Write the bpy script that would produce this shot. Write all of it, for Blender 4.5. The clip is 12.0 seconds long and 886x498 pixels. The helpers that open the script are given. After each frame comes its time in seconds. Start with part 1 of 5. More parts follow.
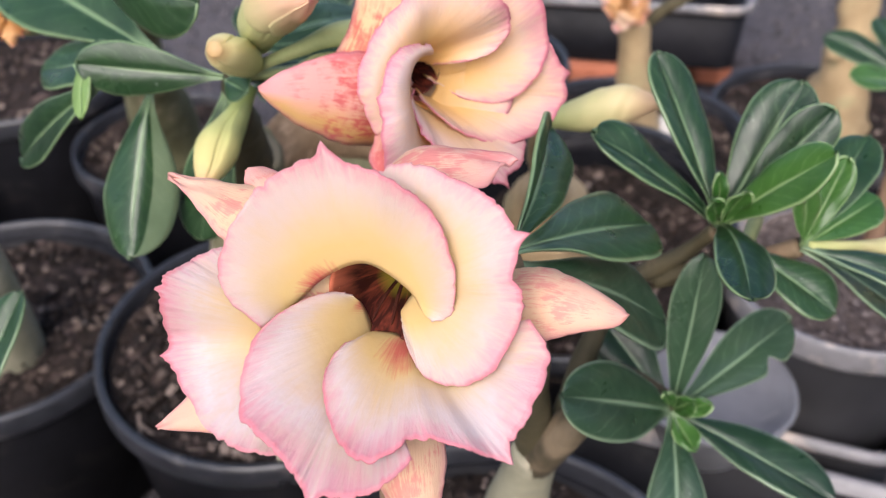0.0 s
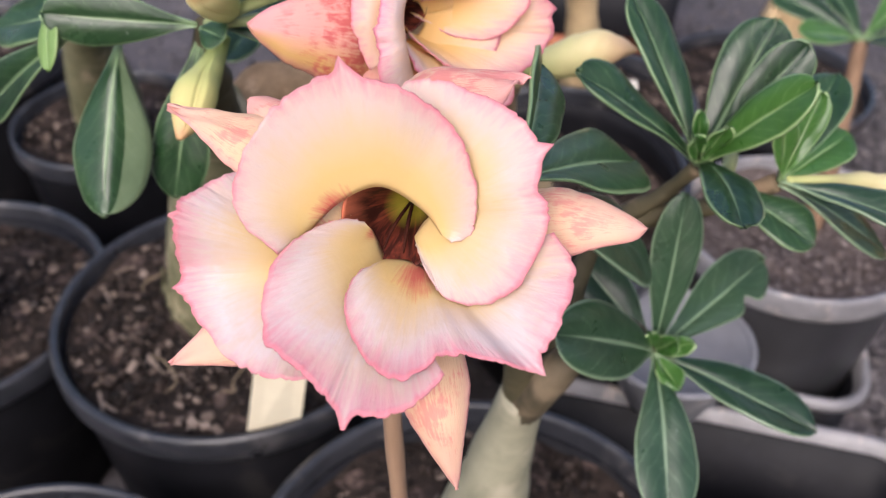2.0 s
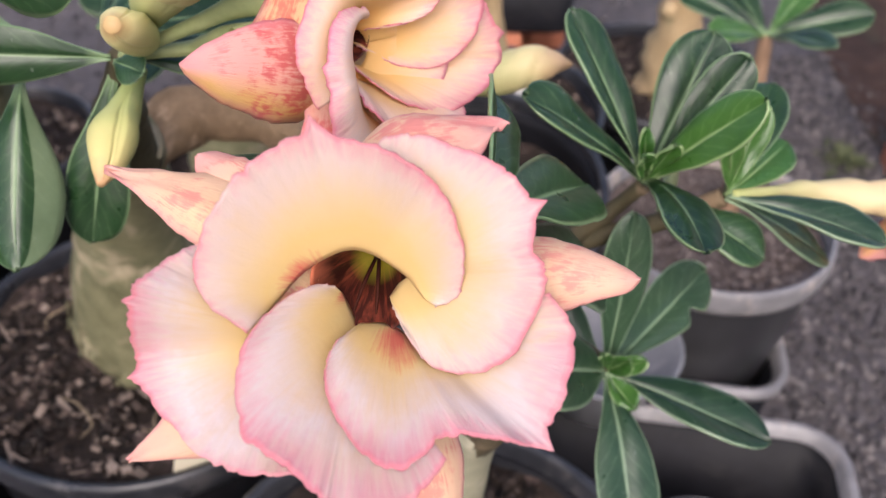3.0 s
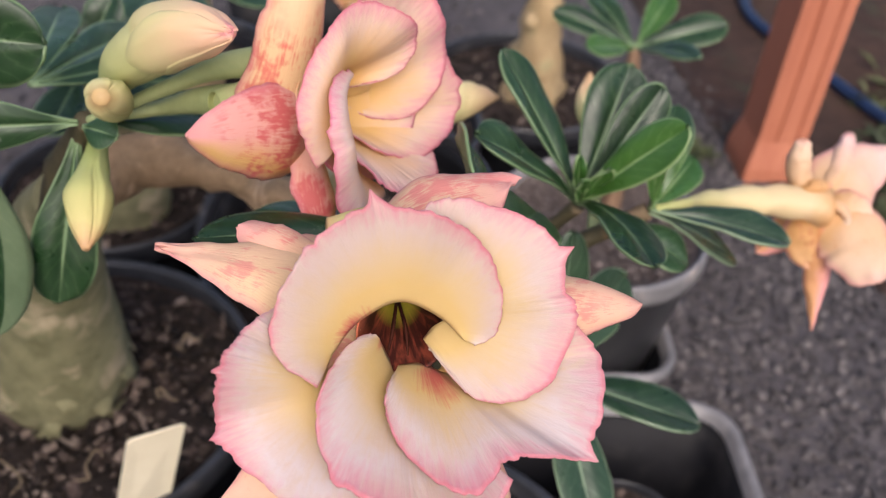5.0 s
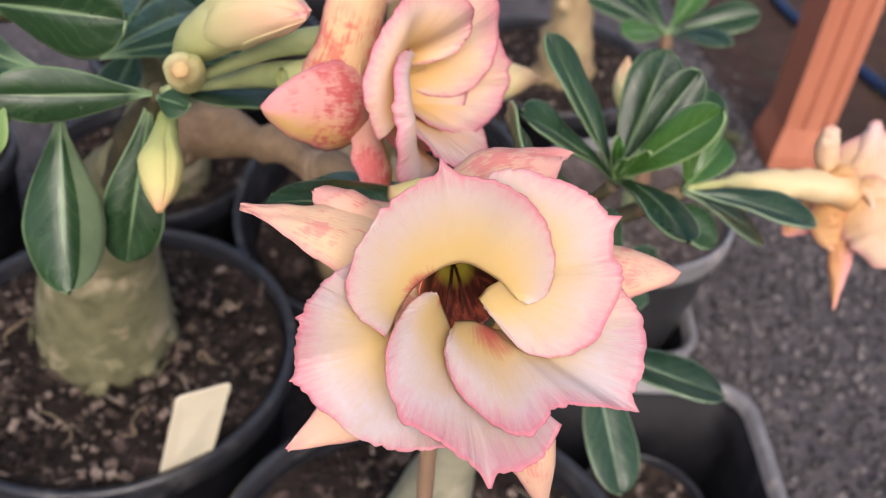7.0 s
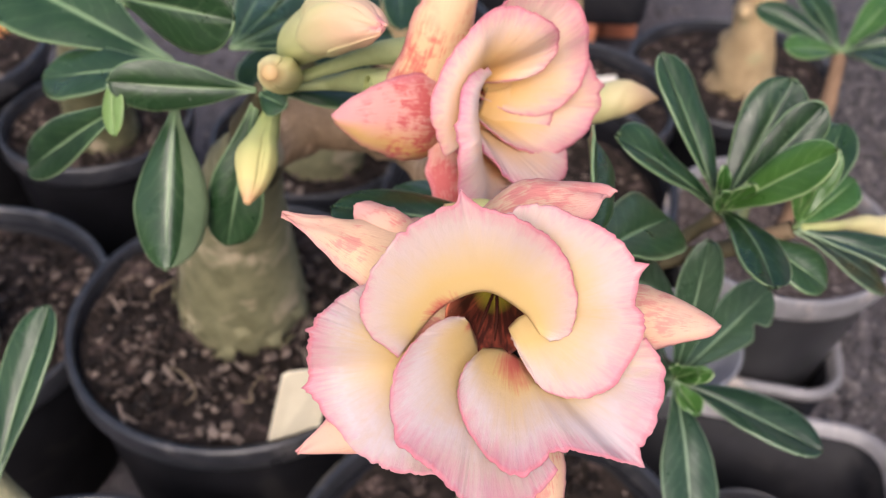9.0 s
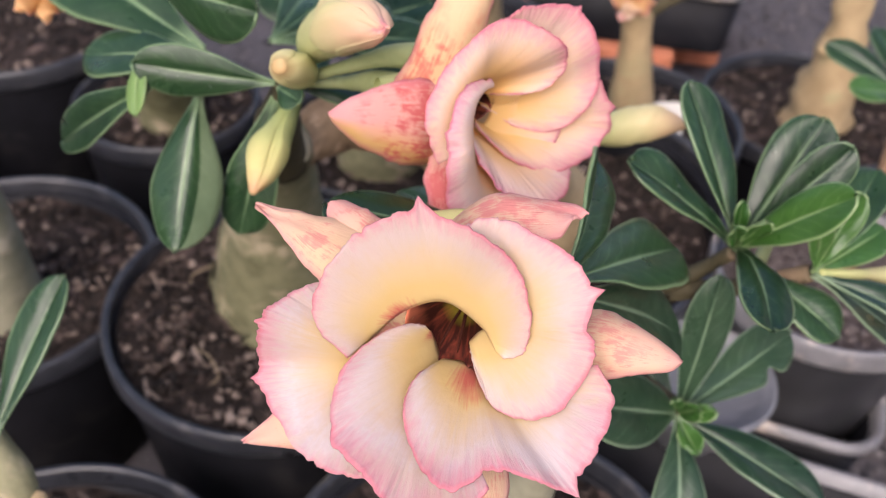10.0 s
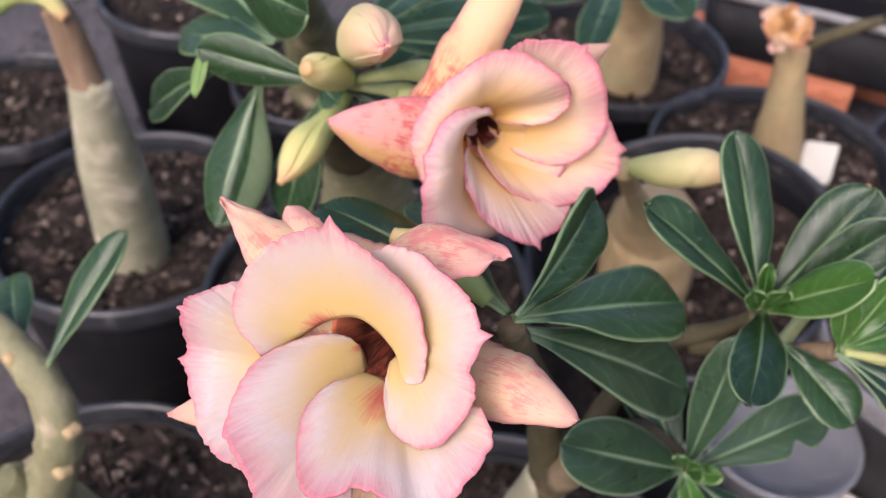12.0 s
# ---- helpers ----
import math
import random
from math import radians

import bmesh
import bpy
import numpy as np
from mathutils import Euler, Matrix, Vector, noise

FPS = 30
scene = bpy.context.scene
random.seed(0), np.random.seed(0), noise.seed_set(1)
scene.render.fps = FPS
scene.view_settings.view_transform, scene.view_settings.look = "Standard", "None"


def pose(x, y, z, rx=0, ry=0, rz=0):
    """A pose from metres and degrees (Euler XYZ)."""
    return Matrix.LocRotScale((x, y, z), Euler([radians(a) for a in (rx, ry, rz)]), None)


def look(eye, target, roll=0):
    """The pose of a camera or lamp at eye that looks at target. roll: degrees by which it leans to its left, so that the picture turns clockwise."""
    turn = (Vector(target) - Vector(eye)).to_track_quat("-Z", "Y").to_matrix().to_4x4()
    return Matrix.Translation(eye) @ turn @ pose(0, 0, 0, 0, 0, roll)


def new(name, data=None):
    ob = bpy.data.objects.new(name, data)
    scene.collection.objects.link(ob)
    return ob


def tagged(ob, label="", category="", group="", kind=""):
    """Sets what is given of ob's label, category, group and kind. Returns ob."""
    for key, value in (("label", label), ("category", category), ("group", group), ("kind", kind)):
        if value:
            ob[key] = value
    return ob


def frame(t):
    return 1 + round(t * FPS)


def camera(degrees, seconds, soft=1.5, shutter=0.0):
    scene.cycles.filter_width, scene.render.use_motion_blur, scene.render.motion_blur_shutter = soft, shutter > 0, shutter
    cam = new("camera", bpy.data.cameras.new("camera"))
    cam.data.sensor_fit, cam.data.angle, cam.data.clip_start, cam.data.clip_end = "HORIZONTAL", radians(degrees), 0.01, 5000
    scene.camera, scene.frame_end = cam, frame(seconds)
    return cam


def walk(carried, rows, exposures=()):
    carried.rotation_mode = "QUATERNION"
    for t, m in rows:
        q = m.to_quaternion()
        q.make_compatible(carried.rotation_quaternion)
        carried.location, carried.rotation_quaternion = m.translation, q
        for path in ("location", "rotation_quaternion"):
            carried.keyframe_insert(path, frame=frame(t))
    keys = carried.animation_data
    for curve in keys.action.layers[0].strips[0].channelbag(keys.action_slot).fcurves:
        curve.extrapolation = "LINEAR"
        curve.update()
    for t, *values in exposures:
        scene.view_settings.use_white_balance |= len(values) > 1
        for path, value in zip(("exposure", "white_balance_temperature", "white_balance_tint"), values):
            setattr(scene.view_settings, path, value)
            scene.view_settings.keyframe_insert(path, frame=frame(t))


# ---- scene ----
from itertools import product

cam = camera(51.0, 12.0, soft=1.15)
PATH = [
    (0, (0.0717, 0.1012, 0.6000), (0.0636, 0.3364, 0.4140), -1.25),
    (0.5, (0.0728, 0.1037, 0.5976), (0.0627, 0.3376, 0.4101), -1.59),
    (1, (0.0720, 0.1003, 0.5984), (0.0642, 0.3350, 0.4116), -1.72),
    (1.5, (0.0634, 0.0957, 0.5922), (0.0637, 0.3308, 0.4059), -0.95),
    (2, (0.0537, 0.0943, 0.5878), (0.0667, 0.3266, 0.3983), 0.05),
    (2.5, (0.0429, 0.1117, 0.5856), (0.0718, 0.3408, 0.3941), 0.75),
    (3, (0.0385, 0.1173, 0.5891), (0.0848, 0.3435, 0.3977), 2.21),
    (3.2, (0.0356, 0.1142, 0.5862), (0.0896, 0.3389, 0.3949), 3.15),
    (4.8, (-0.0026, 0.1165, 0.6057), (0.0904, 0.3305, 0.4171), 5.43),
    (5, (-0.0022, 0.1166, 0.6092), (0.0907, 0.3307, 0.4207), 5.14),
    (5.5, (-0.0046, 0.1101, 0.6199), (0.0896, 0.3233, 0.4311), 4.88),
    (6, (-0.0067, 0.1101, 0.6166), (0.0854, 0.3233, 0.4267), 5.01),
    (6.5, (-0.0108, 0.1075, 0.6138), (0.0800, 0.3197, 0.4223), 5.35),
    (7, (-0.0177, 0.1035, 0.6179), (0.0688, 0.3158, 0.4244), 5.80),
    (7.5, (-0.0218, 0.0926, 0.6187), (0.0509, 0.3074, 0.4223), 5.21),
    (7.7, (-0.0176, 0.0956, 0.6230), (0.0468, 0.3117, 0.4252), 4.34),
    (9.3, (0.0245, 0.1013, 0.6299), (0.0468, 0.3243, 0.4305), 2.48),
    (9.5, (0.0279, 0.0998, 0.6318), (0.0457, 0.3248, 0.4342), 2.88),
    (10, (0.0459, 0.1008, 0.6268), (0.0497, 0.3259, 0.4286), 3.46),
    (10.5, (0.0623, 0.0985, 0.6306), (0.0502, 0.3208, 0.4295), 2.97),
    (11, (0.0752, 0.1059, 0.6343), (0.0468, 0.3269, 0.4334), 2.63),
    (11.5, (0.0962, 0.1127, 0.6326), (0.0534, 0.3311, 0.4314), 2.51),
    (12, (0.1061, 0.1114, 0.6386), (0.0518, 0.3260, 0.4362), 2.27),
]
walk(cam, [(t, look(eye, target, roll)) for t, eye, target, roll in PATH],
     exposures=[(0, 0.91, 6180, 15), (2.5, 0.90, 6300, 17), (5, 0.63, 6500, 15), (7.5, 0.74, 6500, 16), (12, 0.82, 6350, 20)])
cam.data.dof.use_dof = True
cam.data.dof.focus_distance = 0.21
cam.data.dof.aperture_fstop = 17.0

# ---- world and light: bright, hazy shade ----
world = bpy.data.worlds.new("hazy_sky")
scene.world = world
world.use_nodes = True
wn = world.node_tree
sky = wn.nodes.new("ShaderNodeTexSky")
sky.sky_type = "NISHITA"
sky.sun_disc = False
sky.sun_elevation, sky.sun_rotation = radians(43), radians(194)
sky.air_density, sky.dust_density, sky.ozone_density = 1.0, 4.0, 1.0
wn.links.new(sky.outputs[0], wn.nodes["Background"].inputs[0])
wn.nodes["Background"].inputs[1].default_value = 0.15
sun_data = bpy.data.lights.new("sun", "SUN")
sun_data.energy, sun_data.angle, sun_data.color = 1.32, radians(45), (1.0, 0.96, 0.91)
sun = new("sun", sun_data)
sun.matrix_world = look((-0.40, -1.6, 1.55), (0.0, 0.0, 0.0))


# ---- material helpers ----
class Mat:
    def __init__(self, name, rough=0.5, spec=0.5, coat=0.0):
        self.m = bpy.data.materials.new(name)
        self.m.use_nodes = True
        self.t = self.m.node_tree
        self.b = self.t.nodes["Principled BSDF"]
        self.b.inputs["Roughness"].default_value = rough
        self.b.inputs["Specular IOR Level"].default_value = spec
        self.b.inputs["Coat Weight"].default_value = coat

    def node(self, kind, **sets):
        n = self.t.nodes.new(kind)
        for k, v in sets.items():
            n.inputs[k].default_value = v
        return n

    def link(self, a, b):
        self.t.links.new(a, b)

    def coords(self, which="Object", scale=(1, 1, 1)):
        c = self.node("ShaderNodeTexCoord")
        mp = self.node("ShaderNodeMapping", Scale=scale)
        self.link(c.outputs[which], mp.inputs["Vector"])
        return mp.outputs["Vector"]

    def noise(self, vec, scale, detail=4.0, rough=0.55, warp=0.0):
        n = self.node("ShaderNodeTexNoise", Scale=scale, Detail=detail, Roughness=rough, Distortion=warp)
        self.link(vec, n.inputs["Vector"])
        return n.outputs["Fac"]

    def ramp(self, fac, stops):
        r = self.node("ShaderNodeValToRGB")
        el = r.color_ramp.elements
        while len(el) < len(stops):
            el.new(0.5)
        for e, (p, c) in zip(el, stops):
            e.position, e.color = p, (*c, 1)
        self.link(fac, r.inputs["Fac"])
        return r.outputs["Color"]

    def mix(self, fac, a, b, mode="MIX"):
        n = self.t.nodes.new("ShaderNodeMix")
        n.data_type, n.blend_type = "RGBA", mode
        for v, i in ((fac, 0), (a, 6), (b, 7)):
            if isinstance(v, (int, float)):
                n.inputs[i].default_value = v
            elif isinstance(v, tuple):
                n.inputs[i].default_value = (*v, 1)
            else:
                self.link(v, n.inputs[i])
        return n.outputs[2]

    def math(self, op, a, b=0.0, c=0.0):
        n = self.t.nodes.new("ShaderNodeMath")
        n.operation = op
        for i, v in enumerate((a, b, c)):
            if isinstance(v, (int, float)):
                n.inputs[i].default_value = v
            else:
                self.link(v, n.inputs[i])
        return n.outputs[0]

    def band(self, fac, lo, hi, a=0.0, b=1.0):
        n = self.node("ShaderNodeMapRange")
        n.inputs["From Min"].default_value, n.inputs["From Max"].default_value = lo, hi
        n.inputs["To Min"].default_value, n.inputs["To Max"].default_value = a, b
        self.link(fac, n.inputs["Value"])
        return n.outputs["Result"]

    def bump(self, fac, strength=0.3, dist=0.001):
        n = self.node("ShaderNodeBump", Strength=strength, Distance=dist)
        self.link(fac, n.inputs["Height"])
        self.link(n.outputs["Normal"], self.b.inputs["Normal"])

    def colour(self, c):
        if isinstance(c, tuple):
            self.b.inputs["Base Color"].default_value = (*c, 1)
        else:
            self.link(c, self.b.inputs["Base Color"])

    def uv(self):
        c = self.node("ShaderNodeTexCoord")
        s = self.node("ShaderNodeSeparateXYZ")
        self.link(c.outputs["UV"], s.inputs[0])
        return c.outputs["UV"], s.outputs[0], s.outputs[1]

    def glow_through(self, amount, colour):
        """Light that passes a thin sheet."""
        tr = self.node("ShaderNodeBsdfTranslucent")
        if isinstance(colour, tuple):
            tr.inputs["Color"].default_value = (*colour, 1)
        else:
            self.link(colour, tr.inputs["Color"])
        ms = self.t.nodes.new("ShaderNodeMixShader")
        ms.inputs[0].default_value = amount
        out = self.t.nodes["Material Output"]
        self.link(self.b.outputs[0], ms.inputs[1])
        self.link(tr.outputs[0], ms.inputs[2])
        self.link(ms.outputs[0], out.inputs["Surface"])


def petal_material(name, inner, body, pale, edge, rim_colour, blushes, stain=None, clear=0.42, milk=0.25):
    """Petal from throat to edge along v: warm cream, then paler with milky blotches, then a streaked pink margin (u, spread, amount) and a thin coral rim."""
    k = Mat(name, rough=0.55, spec=0.25)
    uv, u, v = k.uv()
    mp = k.node("ShaderNodeMapping", Scale=(21, 1.3, 1))
    k.link(uv, mp.inputs["Vector"])
    fine = k.math("SUBTRACT", k.noise(mp.outputs["Vector"], 3.0, 6, 0.62, 0.4), 0.5)
    broad = k.math("SUBTRACT", k.noise(k.coords("Object"), 60, 3), 0.5)
    cloud = k.math("SUBTRACT", k.noise(k.coords("Object"), 24, 3, 0.55, 0.3), 0.5)
    margin = k.math("POWER", v, 3.0)
    vv = k.math("ADD", v, k.math("ADD", k.math("MULTIPLY", broad, 0.40), k.math("MULTIPLY", cloud, 0.55)))
    vv = k.math("ADD", vv, k.math("MULTIPLY", k.math("MULTIPLY", fine, margin), 0.45))
    base = k.ramp(vv, [(0.0, inner), (0.22, inner), (0.48, body), (0.78, pale), (1.05, pale)])
    streaks = k.math("ADD", k.noise(k.coords("Object"), 48, 4, 0.6, 0.5), k.math("MULTIPLY", fine, 0.35))
    white = k.math("MULTIPLY", k.band(streaks, 0.42, 0.62), k.band(v, 0.35, 0.70))
    base = k.mix(k.math("MULTIPLY", white, milk), base, (0.655, 0.585, 0.595))
    amount = None
    for u0, spread, a in blushes:
        g = k.math("MULTIPLY", k.math("SUBTRACT", 1.0, k.math("MINIMUM", k.math("DIVIDE", k.math("ABSOLUTE", k.math("SUBTRACT", u, u0)), spread), 1.0)), a)
        amount = g if amount is None else k.math("MAXIMUM", amount, g)
    amount = k.math("ADD", k.math("ADD", amount, 0.22), k.math("MULTIPLY", k.math("ADD", cloud, broad), 1.1))
    amount = k.math("MINIMUM", k.math("MAXIMUM", amount, 0.0), 1.0)
    reach = k.math("ADD", v, k.math("ADD", k.math("MULTIPLY", fine, 0.48), k.math("MULTIPLY", broad, 0.12)))
    soft = k.band(k.math("ADD", reach, k.math("MULTIPLY", amount, 0.20)), 0.94, 1.22)
    base = k.mix(k.math("MULTIPLY", soft, 0.88), base, edge)
    near = k.math("ADD", v, k.math("MULTIPLY", fine, 0.05))
    line = k.math("MULTIPLY", k.band(near, 0.952, 0.990), k.band(k.math("ADD", amount, k.math("MULTIPLY", broad, 1.6)), -0.1, 0.7, 0.10, 0.75))
    base = k.mix(line, base, rim_colour)
    if stain:
        du = k.math("DIVIDE", k.math("SUBTRACT", u, stain[0]), stain[2])
        dv = k.math("DIVIDE", k.math("SUBTRACT", v, stain[1]), stain[3])
        d = k.math("SQRT", k.math("ADD", k.math("MULTIPLY", du, du), k.math("MULTIPLY", dv, dv)))
        d = k.math("ADD", d, k.math("MULTIPLY", k.math("ADD", fine, broad), 1.4))
        base = k.mix(k.math("MULTIPLY", k.band(d, 1.0, 0.25), 0.92), base, (0.60, 0.12, 0.10))
    k.colour(base)
    veins = k.noise(mp.outputs["Vector"], 4.5, 4, 0.65, 0.2)
    k.bump(k.math("ADD", k.math("MULTIPLY", k.math("MULTIPLY", veins, margin), 1.6), k.math("MULTIPLY", k.noise(k.coords("Object"), 150, 5, 0.6), 0.8)), 0.38, 0.0009)
    k.b.inputs["Sheen Weight"].default_value = 0.04
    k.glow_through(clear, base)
    return k.m


def leaf_material(name, dark, light, rib, rough):
    k = Mat(name, rough=rough, spec=0.42)
    uv, u, v = k.uv()
    x = k.math("ABSOLUTE", k.math("SUBTRACT", u, 0.5))
    info = k.node("ShaderNodeObjectInfo")
    cloud = k.noise(k.coords("Object"), 40, 4)
    grain = k.noise(k.coords("Object"), 260, 5, 0.65)
    tone = k.math("ADD", k.math("MULTIPLY", cloud, 0.65), k.math("MULTIPLY", grain, 0.35))
    tone = k.math("ADD", tone, k.math("MULTIPLY", k.math("SUBTRACT", info.outputs["Random"], 0.5), 0.22))
    base = k.mix(k.band(tone, 0.32, 0.70), dark, light)
    # side veins run from the rib towards the tip
    phase = k.math("SUBTRACT", k.math("MULTIPLY", v, 27.0), k.math("MULTIPLY", x, 15.0))
    wob = k.math("MULTIPLY", k.noise(uv, 7, 2), 3.0)
    wave = k.math("SINE", k.math("MULTIPLY", k.math("ADD", phase, wob), 1.9))
    vein = k.band(wave, 0.80, 1.0)
    base = k.mix(k.math("MULTIPLY", k.math("MULTIPLY", vein, k.band(cloud, 0.35, 0.65)), 0.13), base, rib)
    ribw = k.band(v, 0.0, 1.0, 0.085, 0.010)
    ribf = k.math("SUBTRACT", 1.0, k.math("MINIMUM", k.math("DIVIDE", x, ribw), 1.0))
    base = k.mix(k.math("MULTIPLY", k.band(ribf, 0.0, 0.8), k.band(v, 0.70, 1.0, 0.52, 0.1)), base, rib)
    stalk = k.band(v, 0.16, 0.02)
    base = k.mix(k.math("MULTIPLY", stalk, 0.7), base, rib)
    rimf = k.band(x, 0.450, 0.486)
    base = k.mix(k.math("MULTIPLY", rimf, 0.62), base, rib)
    spots = k.band(k.noise(k.coords("Object"), 420, 2), 0.70, 0.78)
    base = k.mix(k.math("MULTIPLY", spots, 0.18), base, (0.45, 0.5, 0.42))
    k.colour(base)
    high = k.math("ADD", k.math("MULTIPLY", wave, -0.035), k.math("ADD", k.math("MULTIPLY", ribf, -0.5), k.math("MULTIPLY", cloud, 1.1)))
    k.bump(k.math("ADD", high, k.math("MULTIPLY", grain, 0.25)), 0.34, 0.0010)
    k.link(k.band(k.noise(k.coords("Object"), 90, 4), 0.3, 0.72, rough - 0.06, rough + 0.14), k.b.inputs["Roughness"])
    k.glow_through(0.08, light)
    return k.m


def plain(name, a, b, scale, rough=0.6, bump=0.3, dist=0.001, spec=0.5, detail=5, stretch=(1, 1, 1), third=None, coat=0.0, vary=0.0):
    k = Mat(name, rough=rough, spec=spec, coat=coat)
    vec = k.coords("Object", stretch)
    n1 = k.noise(vec, scale, detail, 0.6)
    n2 = k.noise(vec, scale * 0.18, 3)
    f = k.math("ADD", k.math("MULTIPLY", n1, 0.6), k.math("MULTIPLY", n2, 0.4))
    if vary:
        info = k.node("ShaderNodeObjectInfo")
        f = k.math("ADD", f, k.math("MULTIPLY", k.math("SUBTRACT", info.outputs["Random"], 0.5), vary))
    base = k.mix(k.band(f, 0.3, 0.7), a, b)
    if third:
        base = k.mix(k.band(k.noise(vec, scale * 0.45, 3, 0.6, 0.6), 0.56, 0.68), base, third)
    k.colour(base)
    k.bump(n1, bump, dist)
    k.link(k.band(n2, 0.3, 0.7, max(rough - 0.12, 0.05), min(rough + 0.12, 1)), k.b.inputs["Roughness"])
    return k.m


def chips_material(name, tones):
    k = Mat(name, rough=0.85, spec=0.2)
    g = k.node("ShaderNodeNewGeometry")
    base = k.ramp(g.outputs["Random Per Island"], list(zip((0.0, 0.5, 0.8, 1.0), tones)))
    k.colour(base)
    k.bump(k.noise(k.coords("Object"), 400, 4), 0.5, 0.0008)
    return k.m


def peach_petal(name, blushes, stain=None, clear=0.32, milk=0.25):
    return petal_material(name, (0.68, 0.505, 0.22), (0.655, 0.505, 0.30), (0.635, 0.50, 0.435), (0.66, 0.29, 0.345), (0.61, 0.19, 0.235), blushes, stain, clear, milk)


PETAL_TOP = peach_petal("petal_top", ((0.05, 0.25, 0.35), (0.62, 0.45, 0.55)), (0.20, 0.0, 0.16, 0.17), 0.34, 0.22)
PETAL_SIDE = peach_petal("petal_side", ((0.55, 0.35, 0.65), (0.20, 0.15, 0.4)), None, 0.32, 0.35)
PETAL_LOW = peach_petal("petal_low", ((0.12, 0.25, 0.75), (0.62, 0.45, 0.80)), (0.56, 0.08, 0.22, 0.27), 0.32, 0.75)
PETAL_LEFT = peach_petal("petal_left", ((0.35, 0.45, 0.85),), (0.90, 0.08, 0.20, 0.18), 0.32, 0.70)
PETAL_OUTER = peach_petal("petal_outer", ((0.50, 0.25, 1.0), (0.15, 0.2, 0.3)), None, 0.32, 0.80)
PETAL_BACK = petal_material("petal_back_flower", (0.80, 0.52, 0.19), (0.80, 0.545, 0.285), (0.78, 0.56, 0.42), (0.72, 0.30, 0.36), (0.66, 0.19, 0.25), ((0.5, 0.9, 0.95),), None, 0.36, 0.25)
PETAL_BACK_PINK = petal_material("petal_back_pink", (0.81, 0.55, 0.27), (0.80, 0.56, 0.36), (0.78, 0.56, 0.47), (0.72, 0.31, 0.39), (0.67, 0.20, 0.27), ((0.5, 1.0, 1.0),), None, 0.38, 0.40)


def lobe_material(name, a, b, red, amount, patch=(0.0, 1.0), across=None):
    """Lobe skin: a to b along its length, fine red mottles within a stretch of it, and a second colour on one half."""
    k = Mat(name, rough=0.52, spec=0.3)
    uv, u, v = k.uv()
    mp = k.node("ShaderNodeMapping", Scale=(9, 2.0, 1))
    k.link(uv, mp.inputs["Vector"])
    soft = k.math("SUBTRACT", k.noise(k.coords("Object"), 60, 3), 0.5)
    base = k.mix(k.band(k.math("ADD", v, k.math("MULTIPLY", soft, 0.9)), 0.1, 0.9), a, b)
    x = k.math("SUBTRACT", u, 0.5)
    if across:
        base = k.mix(k.band(k.math("ADD", k.math("MULTIPLY", x, across[0]), k.math("MULTIPLY", soft, 0.5)), -0.02, 0.28), base, across[1])
    streak = k.noise(mp.outputs["Vector"], 4.0, 6, 0.7, 0.6)
    blot = k.math("ADD", k.math("MULTIPLY", k.noise(k.coords("Object"), 300, 5, 0.7, 0.5), 0.38), k.math("MULTIPLY", streak, 0.62))
    where = k.math("MULTIPLY", k.band(k.math("ADD", v, soft), patch[0] - 0.1, patch[0] + 0.1), k.band(k.math("ADD", v, soft), patch[1] + 0.1, patch[1] - 0.15))
    clump = k.noise(k.coords("Object"), 75, 3, 0.6)
    f = k.math("MULTIPLY", k.band(k.math("ADD", blot, k.math("MULTIPLY", k.math("SUBTRACT", clump, 0.5), 0.7)), 0.64 - amount * 0.22, 0.74 - amount * 0.20), where)
    base = k.mix(k.math("MULTIPLY", f, 0.8), base, red)
    base = k.mix(k.math("MULTIPLY", k.band(k.math("ABSOLUTE", x), 0.36, 0.5), 0.55), base, (0.74, 0.27, 0.33))
    base = k.mix(k.math("MULTIPLY", k.band(v, 0.86, 1.0), 0.5), base, (0.74, 0.33, 0.33))
    k.colour(base)
    k.bump(k.noise(mp.outputs["Vector"], 5, 4), 0.35, 0.001)
    k.glow_through(0.32, base)
    return k.m


LOBE = lobe_material("outer_lobe", (0.76, 0.57, 0.33), (0.75, 0.47, 0.35), (0.70, 0.27, 0.23), 0.50, (-0.2, 0.90))
LOBE_RED = lobe_material("outer_lobe_mottled", (0.80, 0.46, 0.36), (0.80, 0.42, 0.39), (0.66, 0.10, 0.11), 0.82, (0.10, 0.72), (-1.0, (0.78, 0.50, 0.20)))
LOBE_CREAM = lobe_material("outer_lobe_cream", (0.76, 0.54, 0.30), (0.76, 0.54, 0.34), (0.67, 0.13, 0.11), 0.88, (-0.5, 0.44))
LOBE_BLUSH = lobe_material("outer_lobe_blushed", (0.76, 0.57, 0.33), (0.75, 0.42, 0.35), (0.70, 0.22, 0.21), 0.62, (0.1, 0.95))


